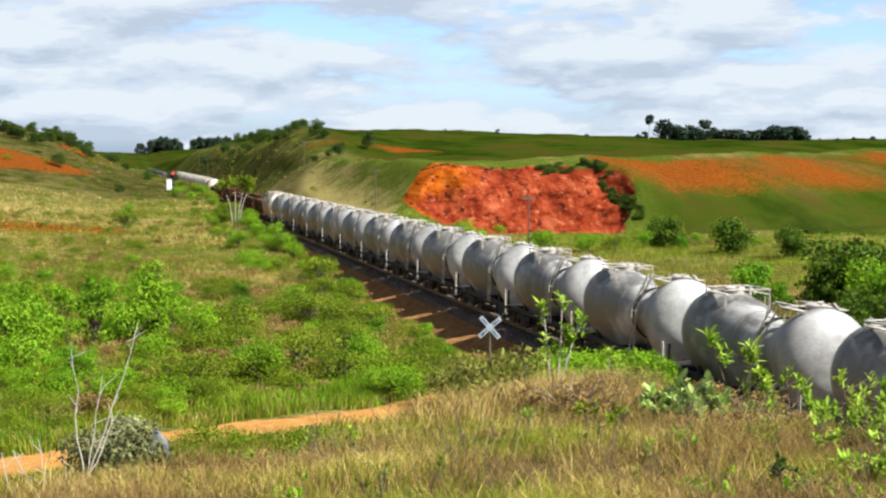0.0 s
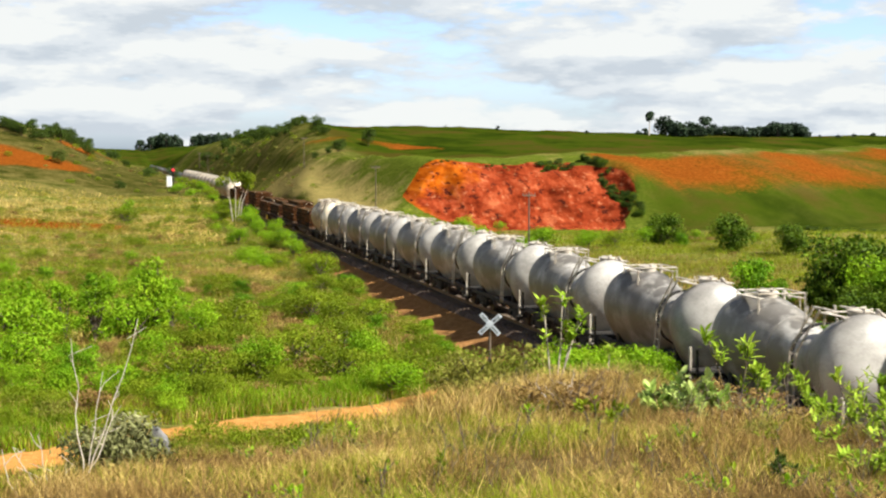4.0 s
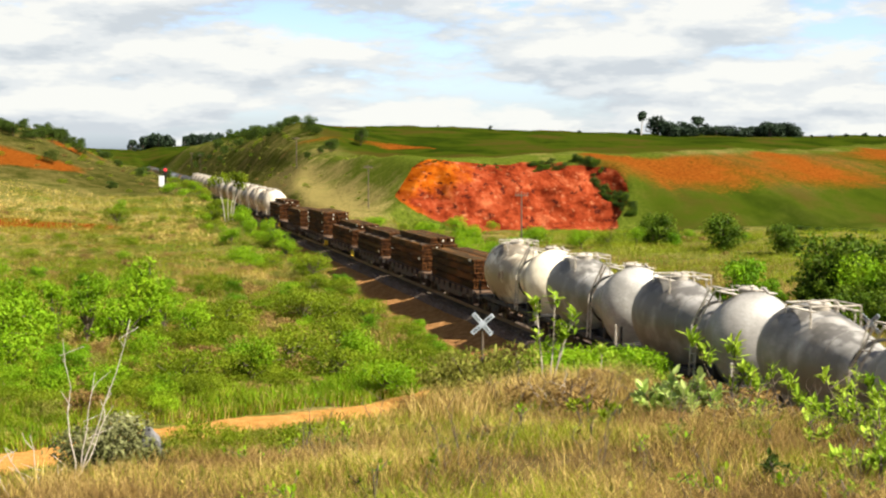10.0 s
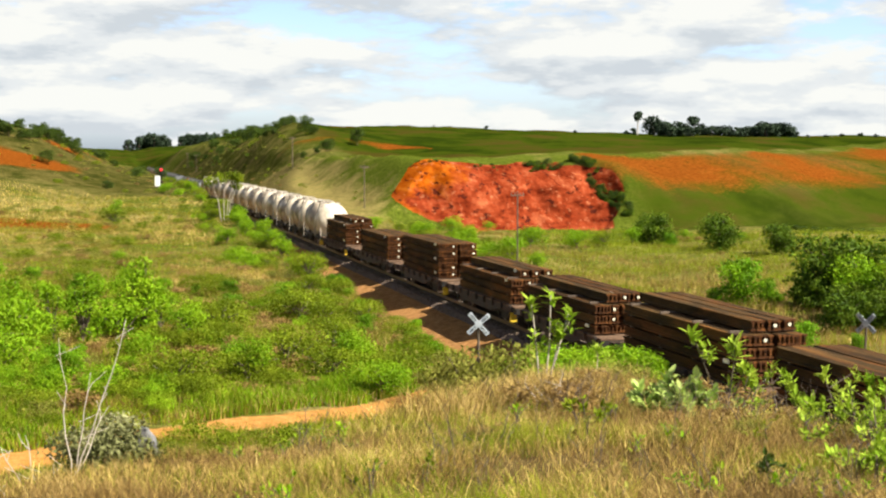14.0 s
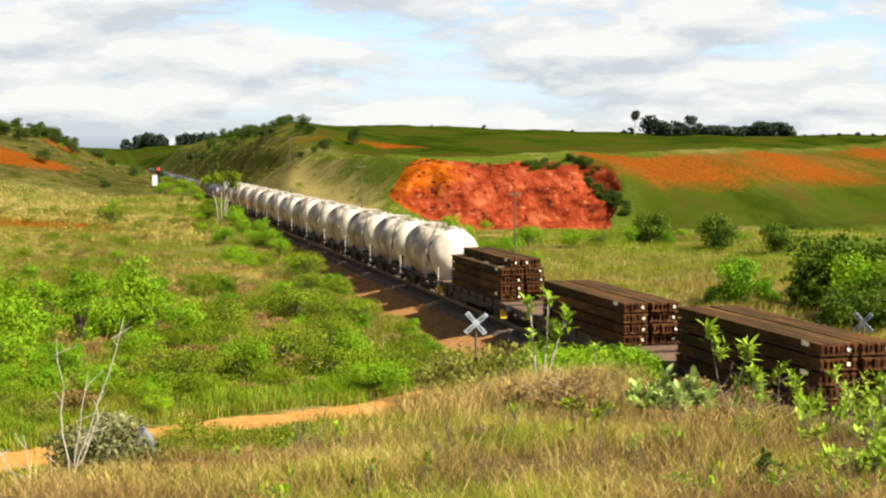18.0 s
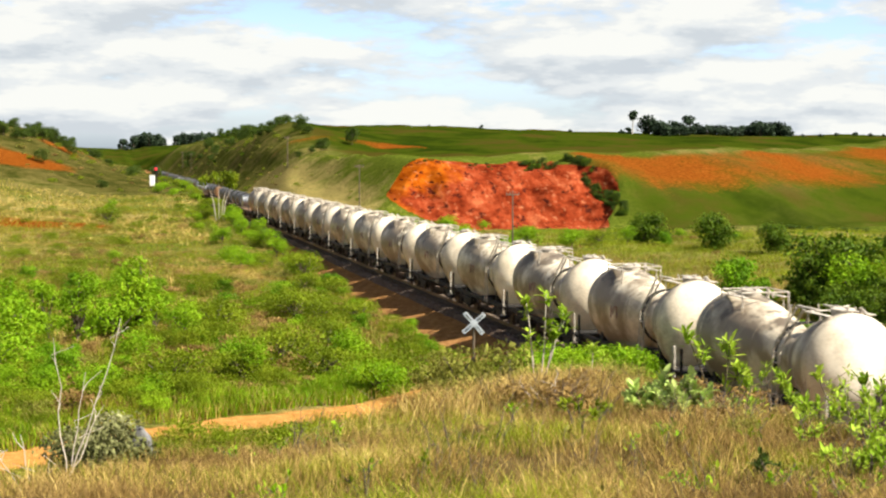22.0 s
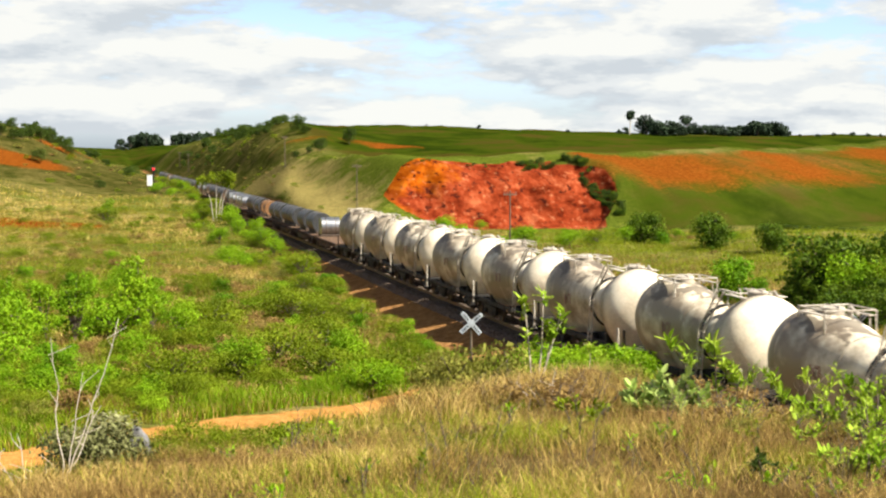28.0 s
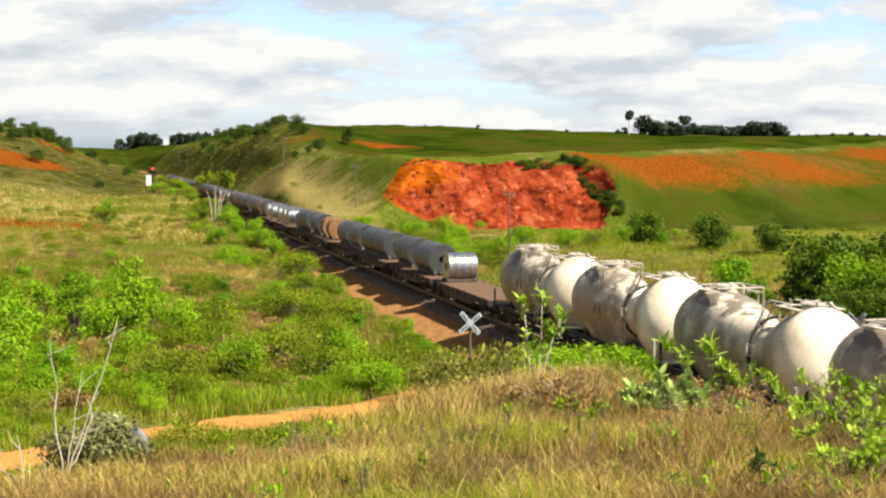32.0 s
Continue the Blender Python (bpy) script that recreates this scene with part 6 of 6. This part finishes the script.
def boulder(x, y, rx, ry, rz, seed):
    """A rounded, pitted stone half sunk into the ground."""
    bm = bmesh.new()
    bmesh.ops.create_icosphere(bm, subdivisions=3, radius=1.0)
    for v in bm.verts:
        k = 1 + 0.22 * noise.noise(v.co * 1.3 + Vector((seed, 0, 0))) + 0.10 * noise.noise(v.co * 3.7 + Vector((seed, 2, 0)))
        v.co = Vector((v.co.x * rx, v.co.y * ry, v.co.z * rz)) * k
    ob = part("boulder", bm, ROCK, None, "", True, pose(x, y, z_at(x, y) + rz * 0.35, 0, 0, 30 * seed))
    tagged(ob, "weathered grey boulder half hidden by a silvery bush", "boulder", "boulders")


boulder(0.40, 12.95, 0.11, 0.14, 0.20, 1)
boulder(-0.52, 12.35, 0.14, 0.16, 0.20, 2)
boulder(0.12, 13.1, 0.2, 0.2, 0.18, 3)


# ---- grass ----
def blades(name, label, pts, h, w, mats, pick, seed, lean=0.35):
    """Thin curved grass blades, two triangles each, one object."""
    rng = np.random.default_rng(seed)
    n = len(pts)
    x, y = pts[:, 0], pts[:, 1]
    z = height(x, y) - 0.02
    a = rng.uniform(0, 6.28, n)
    hh = h * rng.uniform(0.45, 1.3, n)
    ww = w * rng.uniform(0.6, 1.3, n)
    base = np.stack([x, y, z], 1)
    side = np.stack([np.cos(a), np.sin(a), np.zeros(n)], 1) * ww[:, None] / 2
    b = rng.uniform(0, 6.28, n)
    out = np.stack([np.cos(b), np.sin(b), np.zeros(n)], 1) * (hh * lean * rng.uniform(0.3, 1.5, n))[:, None]
    up = np.stack([np.zeros(n), np.zeros(n), hh], 1)
    mid = base + up * 0.6 + out * 0.35
    tip = base + up + out
    V = np.stack([base - side, base + side, mid + side * 0.6, tip, mid - side * 0.6], 1).reshape(-1, 3)
    i = np.arange(n)[:, None] * 5
    F3 = np.concatenate([np.concatenate([i, i + 1, i + 2], 1), np.concatenate([i, i + 2, i + 4], 1), np.concatenate([i + 4, i + 2, i + 3], 1)], 0)
    ob = new(name, mesh_arrays(name, V, F3, mats, np.tile(pick, 3)))
    tagged(ob, label, "grass", kind="stuff")
    return ob


def wedge(rng, n, d0, d1, p0, p1, power=1.0):
    d = d0 + (d1 - d0) * rng.random(n) ** power
    X = (rng.uniform(p0, p1, n) - 784) / FOCAL * d
    return np.stack([X * 0.9702 + d * 0.2421, d * 0.9702 - X * 0.2421], 1)


def clumped(rng, pts, scale, keep):
    """Thins points so that tufts and gaps form."""
    k = 0.5 + 0.95 * rough(pts[:, 0], pts[:, 1], scale * 0.8, 8.0, 3)
    return pts[rng.random(len(pts)) < np.clip(keep + 0.75 * k, 0.05, 1)]


def build_grass():
    rng = np.random.default_rng(11)
    p = clumped(rng, wedge(rng, 290000, 5.0, 24.0, -90, 1680, 0.8), 1.3, 0.15)
    p = p[road_distance(p[:, 0], p[:, 1]) > 1.0]
    g = wave(p[:, 0], p[:, 1], 3.1, 0.7) + rng.normal(size=len(p)) * 0.45
    pick = np.where(g > 0.50, 1, np.where(g > 0.22, 2, np.where(g < -0.12, 3, 0)))
    tallness = np.clip(0.17 + 0.15 * rough(p[:, 0], p[:, 1], 1.5, 3.0, 3), 0.05, 0.42)
    blades("dry_grass", "tall dry straw-coloured grass with green tufts", p, tallness, 0.0058, [STRAW, GRASS, GRASS_OLIVE, LEAF_BROWN], pick, 1, 0.95)
    # thick tussocks at the brow of the mound
    c = np.array([(4.9, 15.6), (5.3, 16.6), (4.3, 16.4), (5.8, 15.4), (5.6, 17.8), (3.4, 14.6), (2.9, 15.6), (6.3, 16.8), (4.8, 17.6), (3.8, 18.0)])
    p = np.concatenate([q + rng.normal(size=(1300, 2)) * 0.30 for q in c])
    blades("grass_tussocks", "tall brownish grass tussocks on the brow", p, 0.34, 0.009, [LEAF_BROWN, STRAW, GRASS_OLIVE], rng.choice(3, len(p), p=[0.55, 0.37, 0.08]), 2, 0.7)
    # the left field
    p = wedge(rng, 210000, 26, 150, -60, 800, 1.2)
    p = p[(p[:, 0] < 14.0 + 0.5 * wave(p[:, 0], p[:, 1], 4.1)) & (road_distance(p[:, 0], p[:, 1]) + 0.5 * wave(p[:, 0], p[:, 1], 2.7) > 1.15)]
    p = p[np.maximum(lump(p[:, 0], p[:, 1], -8.0, 134.5, 9, 4.2), lump(p[:, 0], p[:, 1], -2.5, 136.0, 6, 2.2)) + 0.3 * rough(p[:, 0], p[:, 1], 4, 2.0) < 0.5]
    g = wave(p[:, 0], p[:, 1], 13, 2.0) + wave(p[:, 0], p[:, 1], 4.3) + rng.normal(size=len(p)) * 0.5
    g = g - 0.55 * sstep(104, 130, p[:, 1]) * sstep(12, 3, p[:, 0])
    pick = np.where(rng.random(len(p)) < 0.32, 3, np.where(g > 0.30, 1, np.where(g > -0.85, 2, 0)))
    blades("field_grass", "mixed green and dry grass of the field", p, 0.40 - 0.16 * sstep(80, 115, p[:, 1]), 0.03 - 0.008 * sstep(80, 115, p[:, 1]), [STRAW, GRASS, GRASS_OLIVE, LEAF_BROWN], pick, 3, 0.55)
    # lush patches beside the road
    p = np.concatenate([np.array(q) + rng.normal(size=(n, 2)) * s for q, n, s in [((8.4, 45.8), 7000, 1.1), ((6.8, 44.9), 4000, 1.0), ((-2.4, 40.0), 4500, 1.1), ((9.9, 46.5), 4000, 1.0), ((4.0, 43.5), 2500, 1.2), ((12.6, 47.5), 4000, 1.2), ((12.4, 53.0), 2500, 1.0)]])
    p = p[(road_distance(p[:, 0], p[:, 1]) + 0.5 * wave(p[:, 0], p[:, 1], 2.7) > 1.15) & (p[:, 0] < 14.0)]
    blades("lush_grass", "lush bright green grass beside the road", p, 0.42, 0.04, [LEAF_BRIGHT, GRASS], rng.choice(2, len(p), p=[0.75, 0.25]), 4)
    # the field beyond the track
    p = wedge(rng, 110000, 48, 155, 500, 1640, 1.1)
    p = p[(p[:, 0] > 24.6) & (road_distance(p[:, 0], p[:, 1]) > 1.8)]
    g = wave(p[:, 0], p[:, 1], 17, 1.0) + rng.normal(size=len(p)) * 0.6 + 1.2 * sstep(38, 50, p[:, 0])
    pick = np.where(g > 0.70, 1, np.where(g > 0.0, 2, np.where(g > -0.95, 3, 0)))
    blades("meadow_grass", "pale dry meadow grass beyond the track", p, 0.46, 0.035, [STRAW, GRASS, GRASS_OLIVE, LEAF_BROWN], pick, 5, 0.6)
    # hill slopes
    p = wedge(rng, 16000, 110, 182, -60, 400)
    p = p[((p[:, 0] > 26) | (p[:, 0] < 14))]
    inside = (p[:, 0] > SCAR["x0"] - 1) & (p[:, 0] < SCAR["x1"] + 1) & (p[:, 1] > SCAR["foot"] - 1) & (p[:, 1] < SCAR["foot"] + SCAR["depth"])
    p = p[~inside]
    g = wave(p[:, 0], p[:, 1], 31, 1.0) + rng.normal(size=len(p)) * 0.5
    blades("hill_grass", "short dry grass on the left slopes", p, 0.34, 0.06, [GRASS_OLIVE, STRAW], np.where(g > -0.2, 0, 1), 6, 0.5)


build_grass()


# ---- a passing insect ----
INSECT_GREY = material("grey_brown_chitin", [(0.07, 0.062, 0.05), (0.13, 0.12, 0.10)], 40, 0.7, 0, 0.0, 90)


def build_insect():
    ob = empty("insect", "small dark flying insect", "insect")
    bm = bmesh.new()
    bm_lathe(bm, [(0.0, -0.011), (0.0024, -0.009), (0.0030, -0.004), (0.0016, 0.0), (0.0030, 0.003), (0.0026, 0.007), (0.0020, 0.009), (0.0, 0.011)], 12, pose(0, 0, 0, 0, 90, 0))
    part("body", bm, INSECT_GREY, ob)
    for s in (-1, 1):
        bm = bmesh.new()
        vs = [bm.verts.new(v) for v in ((0.003, s * 0.002, 0.002), (0.006, s * 0.011, 0.004), (-0.002, s * 0.015, 0.004), (-0.007, s * 0.010, 0.003), (-0.004, s * 0.002, 0.002))]
        bm.faces.new(vs)
        bmesh.ops.solidify(bm, geom=bm.faces[:], thickness=0.0003)
        part("wing", bm, INSECT_GREY, ob)
    return ob


INSECT = build_insect()


def motions():
    """The train rolls towards the camera's side at a steady pace; saplings bend in its draught; an insect darts by close to the camera."""
    for ob, y, z, *turn in TRAIN:
        rz = turn[0] if turn else 0
        walk(ob, [(t, pose(TRACK_X, y - SPEED * t - 0.267 * max(9.0 - t, 0.0), z, 0, 0, rz)) for t in (0.0, 3.0, 6.0, 9.0, 12.0, 22.0, 32.0)])
    bend = [(0.0, 0.0), (2.0, 0.0), (4.0, -3.0), (6.0, -8.0), (9.0, -10.0), (10.5, -3.0), (12.0, 6.0), (14.0, -3.5), (17.0, 6.0), (19.0, 8.0), (20.0, 2.5), (21.0, 5.5),
            (22.0, -4.0), (23.0, -9.5), (25.0, -14.0), (28.0, -13.0), (32.0, -15.0)]
    for ob in GUST:
        stand = ob.matrix_basis.copy()
        walk(ob, [(t, stand @ Matrix.Rotation(radians(a), 4, AWAY)) for t, a in bend])
    rest, land = Vector((-0.9, 0.25, 7.0)), Vector((1.6, 0.9, 9.9))
    near = Vector((0.077, 0.70, 8.247))
    step = Vector((0.11, -0.02, 0.16))
    walk(INSECT, [(0.0, pose(*rest, 0, -20, 10)), (8.7, pose(*rest, 0, -20, 10)), (8.9, pose(*(near - 2.2 * step), 0, -20, 10)), (9.0, pose(*near, 0, 20, 10)),
                  (9.1, pose(*(near + 4 * step), 0, -20, 10)), (9.4, pose(*land, 0, -20, 10)), (32.0, pose(*land, 0, -20, 10))])


motions()
